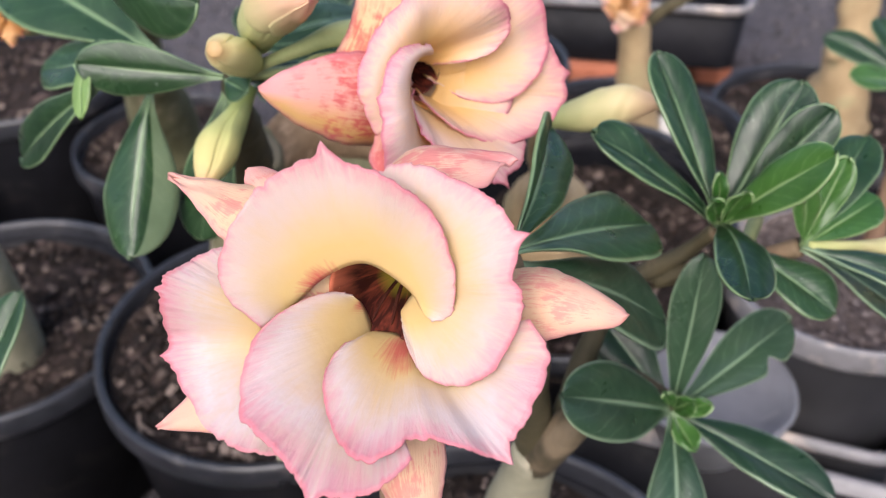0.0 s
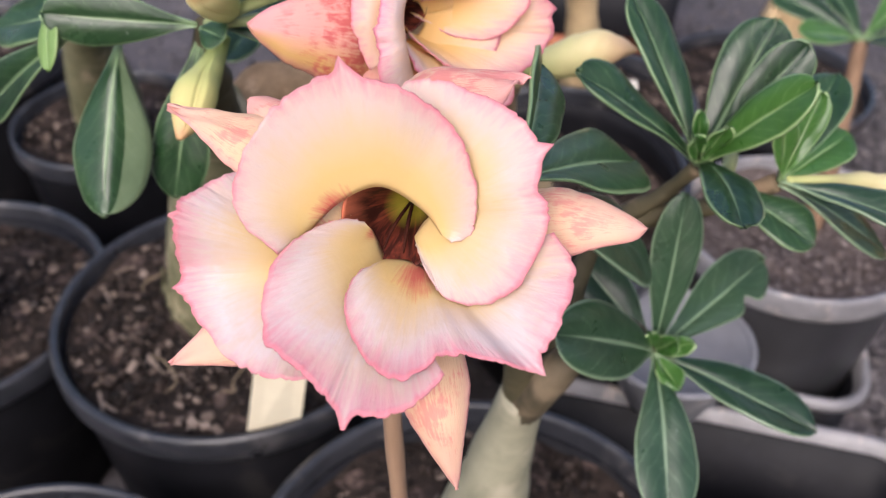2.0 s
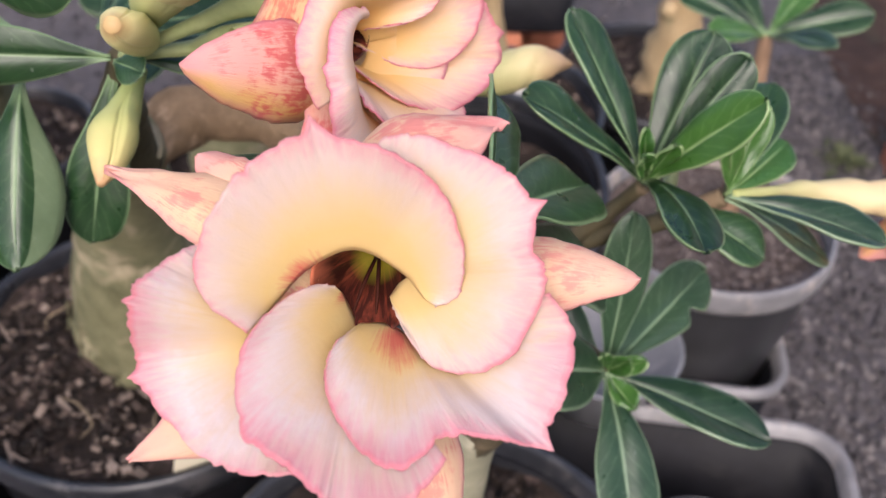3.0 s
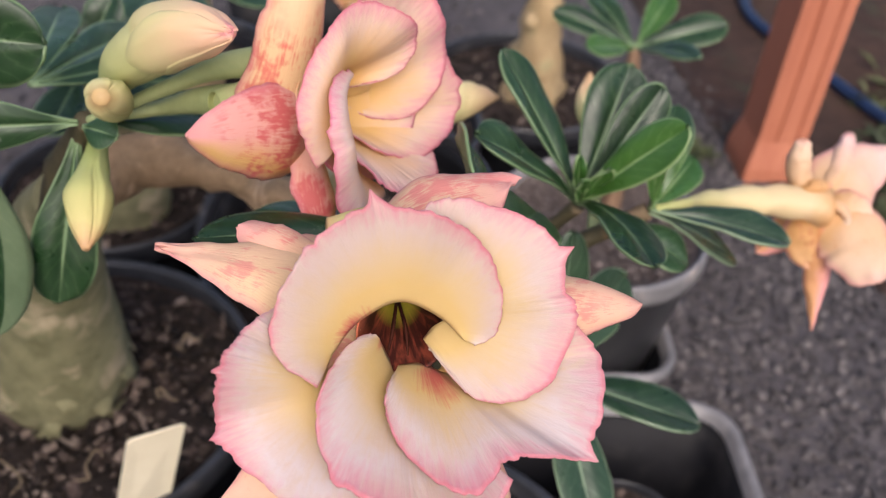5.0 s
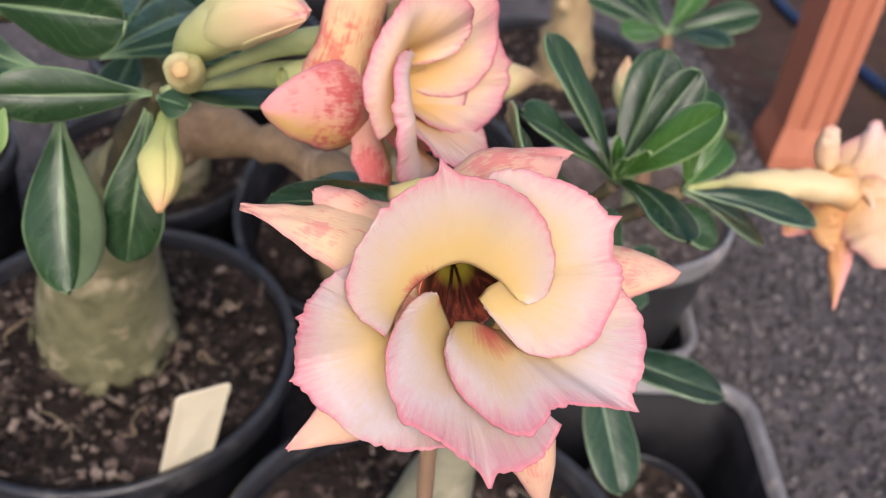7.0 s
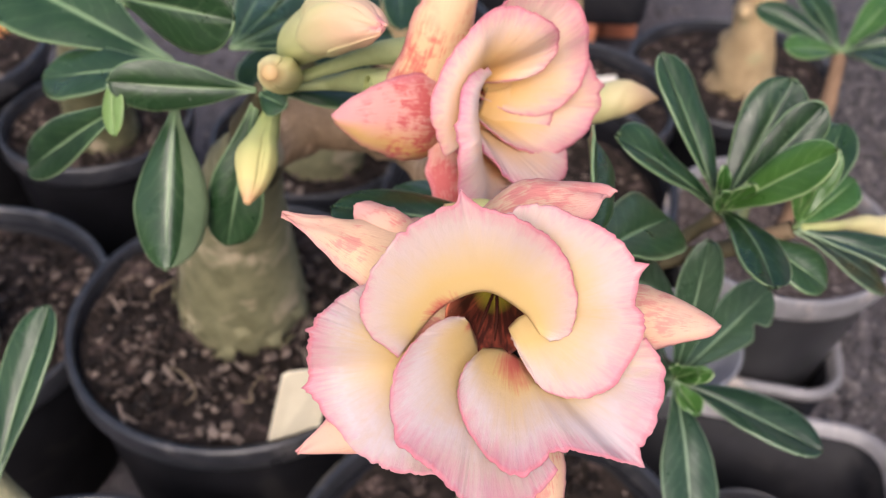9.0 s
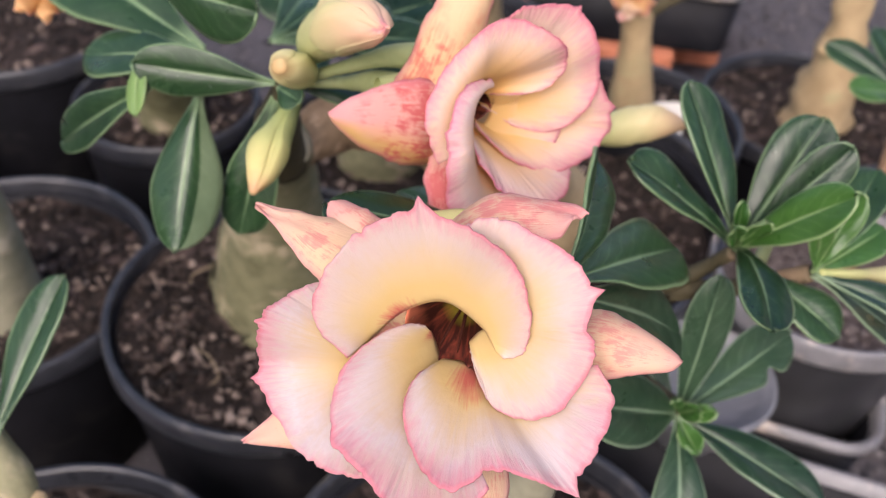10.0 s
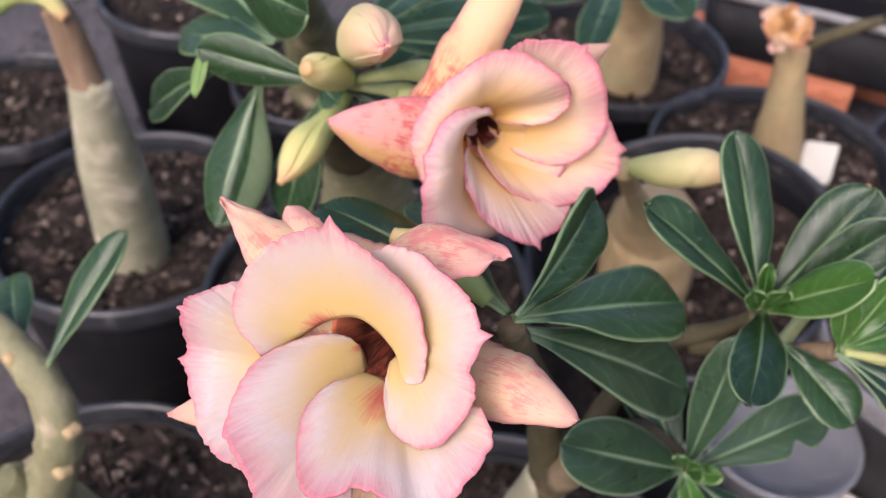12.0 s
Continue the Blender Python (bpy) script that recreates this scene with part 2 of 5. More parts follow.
def throat_material():
    k = Mat("flower_throat", rough=0.5, spec=0.25)
    uv, u, v = k.uv()
    mp = k.node("ShaderNodeMapping", Scale=(9, 0.8, 1))
    k.link(uv, mp.inputs["Vector"])
    base = k.mix(k.band(k.noise(mp.outputs["Vector"], 2.4, 5, 0.6, 0.8), 0.46, 0.66), (0.040, 0.009, 0.007), (0.22, 0.050, 0.028))

    def side(u0, w):
        return k.math("SUBTRACT", 1.0, k.math("MINIMUM", k.math("DIVIDE", k.math("ABSOLUTE", k.math("SUBTRACT", u, u0)), w), 1.0))

    base = k.mix(k.math("MULTIPLY", k.band(v, 0.66, 0.86), 0.75), base, (0.40, 0.36, 0.04))
    base = k.mix(k.math("MULTIPLY", k.band(side(0.46, 0.24), 0.0, 1.0), k.band(k.math("ADD", v, k.math("MULTIPLY", k.math("SUBTRACT", k.noise(mp.outputs["Vector"], 3.0, 4), 0.5), 0.5)), 0.42, 0.0)), base, (0.58, 0.17, 0.09))
    k.colour(base)
    k.glow_through(0.08, base)
    return k.m


THROAT = throat_material()
STAMEN = plain("stamen", (0.022, 0.005, 0.004), (0.06, 0.018, 0.011), 200, 0.8, spec=0.1)
def bud_material(name, base_colour, mid, tip, end=(0.46, 0.27, 0.13)):
    k = Mat(name, rough=0.5, spec=0.35)
    uv, u, v = k.uv()
    soft = k.noise(k.coords("Object"), 120, 4)
    base = k.ramp(k.math("ADD", v, k.math("MULTIPLY", k.math("SUBTRACT", soft, 0.5), 0.25)), [(0.05, base_colour), (0.5, mid), (0.82, tip), (1.04, end)])
    k.colour(base)
    k.bump(k.noise(k.coords("Object"), 300, 4), 0.2, 0.0006)
    k.glow_through(0.12, base)
    return k.m


BUD = bud_material("bud_small", (0.34, 0.40, 0.14), (0.58, 0.57, 0.25), (0.62, 0.56, 0.27), (0.46, 0.31, 0.14))
BUD_PINK = bud_material("bud_peach", (0.36, 0.41, 0.16), (0.54, 0.52, 0.25), (0.64, 0.42, 0.28), (0.62, 0.25, 0.24))
BUD_WRAP = bud_material("bud_petal", (0.54, 0.52, 0.24), (0.66, 0.48, 0.28), (0.67, 0.40, 0.27), (0.62, 0.20, 0.23))
BUD_GREEN = bud_material("bud_green", (0.20, 0.28, 0.085), (0.42, 0.45, 0.17), (0.54, 0.48, 0.20), (0.52, 0.32, 0.16))
BUD_CREAM = bud_material("bud_cream", (0.40, 0.43, 0.17), (0.62, 0.54, 0.28), (0.66, 0.45, 0.26))
STALK = plain("green_stalk", (0.18, 0.22, 0.085), (0.32, 0.35, 0.165), 120, 0.6)
CALYX = bud_material("pale_flower_tube", (0.70, 0.50, 0.30), (0.58, 0.55, 0.29), (0.42, 0.44, 0.20), (0.36, 0.40, 0.16))
OLD_TUBE = bud_material("faded_flower_tube", (0.38, 0.40, 0.15), (0.58, 0.49, 0.27), (0.62, 0.46, 0.27), (0.54, 0.30, 0.13))
LEAF = leaf_material("leaf_upper", (0.005, 0.021, 0.007), (0.021, 0.055, 0.018), (0.24, 0.35, 0.18), 0.31)
LEAF_UNDER = leaf_material("leaf_under", (0.075, 0.118, 0.058), (0.125, 0.172, 0.094), (0.24, 0.31, 0.17), 0.5)
LEAF_YOUNG = leaf_material("leaf_young", (0.022, 0.074, 0.012), (0.050, 0.128, 0.024), (0.31, 0.42, 0.20), 0.32)
# leaf colour raised a little to carry the sky sheen on these rosettes
LEAF_SHEENED = leaf_material("leaf_sheened", (0.009, 0.028, 0.013), (0.031, 0.066, 0.033), (0.27, 0.37, 0.23), 0.32)
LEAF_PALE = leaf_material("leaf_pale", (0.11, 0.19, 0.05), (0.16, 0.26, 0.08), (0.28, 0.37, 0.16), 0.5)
BARK = plain("caudex_skin", (0.098, 0.095, 0.048), (0.265, 0.248, 0.142), 70, 0.75, 0.8, 0.003, 0.3, detail=8, third=(0.36, 0.30, 0.20), vary=0.2)
BARK_BROWN = plain("olive_brown_trunk_skin", (0.032, 0.027, 0.015), (0.090, 0.070, 0.040), 55, 0.75, 0.8, 0.003, 0.3, detail=8, third=(0.14, 0.105, 0.065))
BARK_GREY = plain("grey_green_caudex_skin", (0.15, 0.145, 0.095), (0.33, 0.31, 0.22), 60, 0.75, 0.6, 0.002, 0.3, detail=8, third=(0.42, 0.37, 0.28))
BARK_PALE = plain("pale_trunk_skin", (0.24, 0.165, 0.085), (0.50, 0.37, 0.205), 45, 0.75, 0.7, 0.003, 0.3, detail=7, third=(0.36, 0.30, 0.16))
BRANCH = plain("branch_skin", (0.035, 0.031, 0.016), (0.090, 0.074, 0.038), 80, 0.75, 0.6, 0.0015, 0.3, third=(0.16, 0.11, 0.065))
BRANCH_TAN = plain("tan_knobbly_bark", (0.12, 0.080, 0.045), (0.30, 0.205, 0.125), 110, 0.8, 0.9, 0.003, 0.25, detail=8, third=(0.38, 0.27, 0.18))
PLASTIC = plain("black_pot_plastic", (0.006, 0.006, 0.007), (0.013, 0.013, 0.016), 60, 0.5, 0.12, 0.0006, 0.12, third=(0.020, 0.019, 0.020))
RIM = plain("scuffed_pot_rim", (0.014, 0.015, 0.018), (0.036, 0.037, 0.044), 90, 0.38, 0.2, 0.0006, 0.5, third=(0.07, 0.066, 0.066))
TRAY = plain("grey_tray_plastic", (0.11, 0.107, 0.112), (0.25, 0.24, 0.245), 70, 0.45, 0.2, 0.0006, 0.45, third=(0.40, 0.34, 0.29))
# dark wall; its pale upright streaks are glare put into the colour
GREY_POT = plain("glare_streaked_pot_plastic", (0.012, 0.012, 0.014), (0.060, 0.059, 0.062), 11, 0.35, 0.15, 0.0006, 0.5, third=(0.26, 0.245, 0.235), stretch=(1, 1, 0.25))
SOIL = plain("potting_soil", (0.008, 0.006, 0.005), (0.040, 0.029, 0.024), 160, 0.95, 0.9, 0.004, 0.15, detail=8, third=(0.10, 0.07, 0.06))
CHIPS = chips_material("bark_chips", ((0.007, 0.005, 0.004), (0.024, 0.017, 0.014), (0.080, 0.058, 0.047), (0.25, 0.195, 0.16)))
PALE_POT = plain("pale_grey_plastic", (0.12, 0.12, 0.13), (0.19, 0.19, 0.20), 50, 0.45, 0.1, 0.0005, 0.4, third=(0.25, 0.24, 0.24))
SOIL_DRY = plain("dry_potting_soil", (0.05, 0.038, 0.034), (0.14, 0.112, 0.10), 160, 0.95, 0.9, 0.004, 0.15, detail=8, third=(0.20, 0.16, 0.145))
CHIPS_DRY = chips_material("dry_soil_crumbs", ((0.06, 0.045, 0.04), (0.11, 0.088, 0.08), (0.15, 0.12, 0.11), (0.20, 0.165, 0.15)))
TAG = plain("cream_label_plastic", (0.62, 0.55, 0.40), (0.72, 0.66, 0.50), 40, 0.5, 0.05)
TAG_WHITE = plain("white_label_plastic", (0.52, 0.49, 0.43), (0.62, 0.59, 0.52), 40, 0.5, 0.05)
GROUND = plain("grey_gravel_ground", (0.042, 0.038, 0.041), (0.125, 0.112, 0.116), 90, 0.95, 0.9, 0.006, 0.2, detail=9, third=(0.105, 0.093, 0.089))
DIRT = plain("brown_earth", (0.020, 0.012, 0.009), (0.075, 0.042, 0.030), 30, 0.95, 0.9, 0.01, 0.2, detail=9, third=(0.05, 0.042, 0.026))
POST = plain("terracotta_painted_wood", (0.31, 0.096, 0.052), (0.42, 0.155, 0.088), 30, 0.6, 0.2, 0.001, stretch=(3, 3, 0.4))
PEBBLE = chips_material("gravel_bits", ((0.028, 0.026, 0.028), (0.076, 0.070, 0.073), (0.118, 0.106, 0.107), (0.19, 0.17, 0.168)))
BRICK = plain("orange_clay", (0.42, 0.13, 0.065), (0.58, 0.22, 0.12), 30, 0.85, 0.5, 0.002)
STUB_SKIN = plain("dry_pinkish_brown_bark", (0.10, 0.058, 0.034), (0.27, 0.185, 0.125), 60, 0.8, 0.6, 0.002, 0.25, stretch=(2, 2, 0.4), third=(0.06, 0.035, 0.022))
STAKE = plain("dry_wood", (0.12, 0.066, 0.036), (0.24, 0.15, 0.09), 60, 0.8, 0.4, 0.001, stretch=(3, 3, 0.3))
HOSE = plain("blue_hose_plastic", (0.006, 0.014, 0.045), (0.010, 0.024, 0.07), 40, 0.4)
WEED = plain("weed_leaves", (0.016, 0.028, 0.009), (0.060, 0.070, 0.024), 40, 0.7, vary=0.5)
FADED = lobe_material("faded_pale_petal", (0.66, 0.40, 0.19), (0.76, 0.58, 0.43), (0.58, 0.27, 0.13), 0.30, (-0.2, 0.5))
FADED_PINK = lobe_material("faded_pink_petal", (0.70, 0.46, 0.25), (0.78, 0.55, 0.50), (0.64, 0.28, 0.18), 0.25, (-0.2, 0.35))
DROOP_TIP = lobe_material("drooping_petal", (0.64, 0.30, 0.12), (0.70, 0.38, 0.18), (0.58, 0.22, 0.12), 0.30, (-0.2, 0.6), (-1.0, (0.74, 0.36, 0.33)))
DRYPETAL = lobe_material("faded_petal", (0.58, 0.30, 0.10), (0.70, 0.42, 0.20), (0.50, 0.20, 0.09), 0.5)


# ---- mesh helpers ----
def link_mesh(name, bm, mats, parent=None, smooth=True):
    me = bpy.data.meshes.new(name)
    bm.normal_update()
    bm.to_mesh(me)
    bm.free()
    for m in mats if isinstance(mats, (list, tuple)) else [mats]:
        me.materials.append(m)
    if smooth:
        me.polygons.foreach_set("use_smooth", [True] * len(me.polygons))
    ob = new(name, me)
    if parent:
        ob.parent = parent
    return ob


def part(name, bm, material, parent, label="", smooth=True):
    return tagged(link_mesh(name, bm, material, parent, smooth), label)


def thing(name, label, category, group="", kind="", at=(0, 0, 0)):
    ob = new(name)
    ob.location = at
    ob.empty_display_size = 0.02
    return tagged(ob, label, category, group, kind)


def spline(knots, s):
    """A smooth curve through the knots; s from 0 to 1."""
    n = len(knots) - 1
    p = min(max(s, 0), 1) * n
    i = min(int(p), n - 1)
    f = p - i
    a, b = Vector(knots[i]), Vector(knots[i + 1])
    z = Vector(knots[i - 1]) if i else a * 2 - b
    c = Vector(knots[i + 2]) if i + 2 <= n else b * 2 - a
    return 0.5 * ((2 * a) + (b - z) * f + (2 * z - 5 * a + 4 * b - c) * f * f + (3 * a - z - 3 * b + c) * f ** 3)


def grid_faces(bm, rows, uvs=None, material=0, closed=False):
    uv = bm.loops.layers.uv.verify()
    for i in range(len(rows) - 1):
        n = len(rows[i])
        for j in range(n if closed else n - 1):
            q = [(i, j), (i, (j + 1) % n), (i + 1, (j + 1) % n), (i + 1, j)]
            try:
                f = bm.faces.new([rows[a][b] for a, b in q])
            except ValueError:
                continue
            f.material_index = material
            if uvs:
                for lp, (a, b) in zip(f.loops, q):
                    lp[uv].uv = uvs[a][b]


def sheet(fn, ns, nt, thick, uv_fn=lambda s, t: (s, t), two=False):
    """A thin closed shell over fn(s, t); material 1 below when two."""
    pts = [[fn(i / ns, j / nt) for j in range(nt + 1)] for i in range(ns + 1)]
    bm = bmesh.new()

    def normal(i, j):
        a = pts[min(i + 1, ns)][j] - pts[max(i - 1, 0)][j]
        b = pts[i][min(j + 1, nt)] - pts[i][max(j - 1, 0)]
        n = a.cross(b)
        return n.normalized() if n.length > 1e-12 else Vector((0, 0, 1))

    top = [[bm.verts.new(p) for p in r] for r in pts]
    low = [[bm.verts.new(pts[i][j] - normal(i, j) * thick) for j in range(nt + 1)] for i in range(ns + 1)]
    uvs = [[uv_fn(i / ns, j / nt) for j in range(nt + 1)] for i in range(ns + 1)]
    grid_faces(bm, top, uvs)
    grid_faces(bm, [r[::-1] for r in low], [r[::-1] for r in uvs], 1 if two else 0)
    for a, b, ua in ((top[0], low[0], uvs[0]), (low[-1], top[-1], uvs[-1])):
        grid_faces(bm, [a, b], [ua, ua])
    for k in (0, nt):
        a, b, ua = [r[k] for r in top], [r[k] for r in low], [r[k] for r in uvs]
        if k == 0:
            a, b = b, a
        grid_faces(bm, [a, b], [ua, ua])
    bmesh.ops.recalc_face_normals(bm, faces=bm.faces)
    return bm


def tube(knots, radii, seg=14, rings=20, lump=0.0, freq=40.0, cap=True, squash=1.0, bm=None, ridges=()):
    """A round rod along the knots with a radius profile."""
    bm = bm or bmesh.new()
    pts = [spline(knots, i / rings) for i in range(rings + 1)]
    rad = [spline([(r, 0, 0) for r in radii], i / rings).x for i in range(rings + 1)]
    side = Vector((1, 0, 0.01))
    rows = []
    for i, p in enumerate(pts):
        d = (pts[min(i + 1, rings)] - pts[max(i - 1, 0)]).normalized()
        side = (side - d * side.dot(d)).normalized()
        up = d.cross(side)
        r = rad[i] + sum(h * math.exp(-((i / rings - q) / 0.012) ** 2) for q, h in ridges)
        row = []
        for j in range(seg):
            a = 2 * math.pi * j / seg
            q = p + (side * math.cos(a) + up * math.sin(a) * squash) * r
            if lump:
                q += (q - p).normalized() * noise.noise(q * freq) * lump
            row.append(bm.verts.new(q))
        rows.append(row)
    uvs = [[(j / seg, i / rings) for j in range(seg)] for i in range(rings + 1)]
    grid_faces(bm, rows, uvs, closed=True)
    if cap:
        layer = bm.loops.layers.uv.verify()
        for loop_verts, v in ((rows[0][::-1], 0.0), (rows[-1], 1.0)):
            for lp in bm.faces.new(loop_verts).loops:
                lp[layer].uv = (0.5, v)
    return bm


def lathe(profile, seg=48, bm=None, wobble=0.0):
    bm = bm or bmesh.new()
    rows = []
    for r, z in profile:
        rows.append([bm.verts.new(((r + wobble * noise.noise(Vector((math.cos(a) * 3, math.sin(a) * 3, z * 20)))) * math.cos(a), r * math.sin(a), z)) for a in (2 * math.pi * k / seg for k in range(seg))])
    grid_faces(bm, rows, closed=True)
    return bm


def box(bm, size, m, bevel=0.0):
    r = bmesh.ops.create_cube(bm, size=1.0, matrix=m @ Matrix.Diagonal((*size, 1)))
    if bevel:
        es = list({e for v in r["verts"] for e in v.link_edges})
        bmesh.ops.bevel(bm, geom=es, offset=bevel, segments=2, affect="EDGES", profile=0.6)
    return bm


def mm(p):
    return Vector(p) * 0.001


# ---- leaves ----
def leaf(parent, base, tip, width, face=(0.0, -0.6, 0.8), sag=0.0, fold=(12, 12), power=1.7, kind="dark", roll_tip=0.05, wave=0.0009, notch=0.0, turned=False, label=""):
    """A spoon-shaped leaf from base to tip; sag lifts its middle along the face; fold raises each half, in degrees."""
    base, tip, face = Vector(base), Vector(tip), Vector(face)
    along = tip - base
    size = along.length
    face = (face - along * face.dot(along) / along.length_squared).normalized()
    mid = (base + tip) / 2 + face * sag * size
    end = tip - face * roll_tip * size
    seed = base * 37 + tip * 53
    peak = min(0.5 ** (1 / power) + 0.075, 0.80)

    def along_blade(q):
        return q * (1.55 - 0.55 * q)

    def fn(s, q):
        x, t = 2 * s - 1, along_blade(q)
        p = base * (1 - t) ** 2 + mid * 2 * t * (1 - t) + end * t * t
        d = ((mid - base) * (1 - t) + (end - mid) * t).normalized()
        side = d.cross(face).normalized()
        nrm = side.cross(d).normalized()
        if t < peak:
            w = 0.5 * width * (0.10 + 0.90 * math.sin(0.5 * math.pi * t / peak) ** 1.6)
        else:
            w = 0.5 * width * max(1 - ((t - peak) / (1 - peak)) ** 2.3, 0.0) ** 0.5 + 0.0002
        w *= 1 + 0.05 * noise.noise(seed + Vector((2.0 * (x > 0), t * 4.0, 5)))
        if notch:
            w *= 1 - notch * math.exp(-((t - 0.72) / 0.05) ** 2) * (x > 0)
        ax = abs(x)
        a = radians(fold[0] if x < 0 else fold[1]) * (0.35 + 0.65 * min(ax / 0.35, 1.0))
        y = ax * w * math.cos(a)
        up = ax * w * math.sin(a) - 0.20 * w * ax ** 2.6
        up += wave * noise.noise(seed + Vector((x * 0.9, t * 3.0, 0))) * (0.3 + ax) * 2
        up += 0.25 * wave * noise.noise(seed + Vector((x * 2.2, t * 9.0, 7)))
        up -= 0.0006 * math.exp(-(x / 0.14) ** 2)
        return p + side * (y if x > 0 else -y) + nrm * up

    bm = sheet(fn, 14, 34, 0.0010, lambda s, q: (s, along_blade(q)), True)
    if turned:  # one half rolls over and shows its pale underside
        layer = bm.loops.layers.uv.verify()
        for f in bm.faces:
            if sum(lp[layer].uv.x for lp in f.loops) / len(f.loops) < 0.30:
                f.material_index = 1
    mats = {"dark": (LEAF, LEAF_UNDER), "young": (LEAF_YOUNG, LEAF_UNDER), "pale": (LEAF_PALE, LEAF_PALE), "sheened": (LEAF_SHEENED, LEAF_UNDER)}[kind]
    return part("leaf", bm, mats, parent, label)


# ---- flowers ----
def flower_frame(centre, x, y, z):
    m = Matrix((x, y, z)).transposed().to_4x4()
    m.translation = centre
    return m


def petal(parent, m, outer, inner, material, arch=2.2, frill=0.78, spikes=(), seed=0, label=""):
    """A broad petal between its inner rim at the throat and its frilled outer edge (mm in the flower's frame)."""
    spot = Vector((seed * 7.3, seed * 3.1, 0))

    def fn(s, t):
        o, i = spline(outer, s), spline(inner, s)
        out = Vector((o.x, o.y, 0)).normalized()
        calm = 0.35 + 0.65 * min(1.0, max(0.0, 0.5 + 1.6 * noise.noise(spot + Vector((s * 7, 3, 7)))))
        f = 1.1 * noise.noise(spot + Vector((s * 17, 0, 0))) + calm * (0.8 * noise.noise(spot + Vector((s * 43, 5, 0))) + 0.75 * noise.noise(spot + Vector((s * 105, 8, 0))))
        o = o + Vector((0, 0, noise.noise(spot + Vector((s * 9, 9, 0))) * 1.0))
        notch = max(0.0, 0.16 - abs(noise.noise(spot + Vector((s * 13, 2, 1))))) + 0.4 * calm * max(0.0, 0.18 - abs(noise.noise(spot + Vector((s * 52, 4, 1)))))
        edge = (f * frill - notch * 4.0 * frill) * t ** 8
        crease = 0.0
        for at, high in spikes:
            edge += high * 1.25 * math.exp(-abs(s - at) / (0.010 if s < at else 0.016)) * t ** 7
            p_crease = math.exp(-((s - at) / 0.016) ** 2) - 0.6 * math.exp(-((s - at - 0.03) / 0.02) ** 2)
            crease += 0.55 * p_crease * max(t - 0.35, 0) / 0.65
        p = i.lerp(o, t) + out * edge
        lift = math.sin(math.pi * t)
        p.z += arch * lift * (0.6 + 0.4 * math.sin(math.pi * s))
        p.z += 0.7 * noise.noise(spot + Vector((s * 6, t * 2.5, 3))) * (0.4 + t)
        p.z += (0.50 * noise.noise(spot + Vector((s * 24, t * 1.5, 6))) + 0.26 * noise.noise(spot + Vector((s * 66, t, 2)))) * t ** 2.6
        p.z += 0.9 * noise.noise(spot + Vector((s * 11, t * 1.2, 14))) * t * t
        p.z += crease - 0.9 * max(0.06 - t, 0) / 0.06
        return m @ mm(p)

    bm = sheet(fn, 170, 24, 0.0004)
    return part("petal", bm, material, parent, label)


def outer_lobe(parent, m, root, mid, tip, width, material, face=(0, 0, 1), curl=0.5, twist=0.0, seed=0, blunt=0.12, egg=False, crumple=0.0, skew=0.0, taper=0.0, label=""):
    """A pointed, rolled-back lobe of the corolla (mm in the flower's frame)."""
    face = Vector(face)
    knots = [root, mid, tip]

    def fn(s, t):
        x = 2 * s - 1
        p = spline(knots, t)
        d = (spline(knots, min(t + 0.02, 1)) - spline(knots, max(t - 0.02, 0))).normalized()
        f = Matrix.Rotation(radians(twist) * t, 3, d) @ face
        side = d.cross(f).normalized()
        up = side.cross(d).normalized()
        w = 0.5 * width * (0.48 + 0.50 * math.sin(math.pi * min(t / 1.08, 1.0) ** 0.85)) * (1 - t ** 2.2 * (1 - blunt))
        w *= max(1 - max(0.0, (t - 0.92) / 0.082) ** 2, 0.0) ** 0.5
        if egg:
            w = 0.5 * width * 1.65 * max(t, 0.0) ** 0.45 * max(1 - t, 0.0) ** 0.8 + 0.4
        if taper:
            w = 0.5 * width * (1 - t) ** taper + 0.35
        w *= 1 + 0.10 * noise.noise(Vector((seed * 5.0, t * 7, x))) + 0.04 * noise.noise(Vector((seed * 2.0, t * 30, x)))
        a = x * curl * 2.2
        rr = w / max(abs(curl * 2.2), 1e-3)
        p = p + side * math.sin(a) * rr + up * (math.cos(a) - 1) * rr
        p += up * noise.noise(Vector((seed * 3.1 + x, t * 4, 1))) * 0.8
        p -= d * skew * x * t ** 3
        if crumple:
            p += (up * noise.noise(Vector((seed + x * 1.6, t * 7, 4))) + side * noise.noise(Vector((seed + x * 2.1, t * 9, 8))) * 0.6) * crumple * t
        return m @ mm(p)

    bm = sheet(fn, 22, 36, 0.0005)
    return part("outer_lobe", bm, material, parent, label)


def flower_tube(name, m, rings, parent, label, material):
    """The funnel of a flower: rings of (x, y, z, radius) in mm."""
    bm = tube([m @ mm(r[:3]) for r in rings], [r[3] * 0.001 for r in rings], 20, 16, cap=False)
    return part(name, bm, material, parent, label)


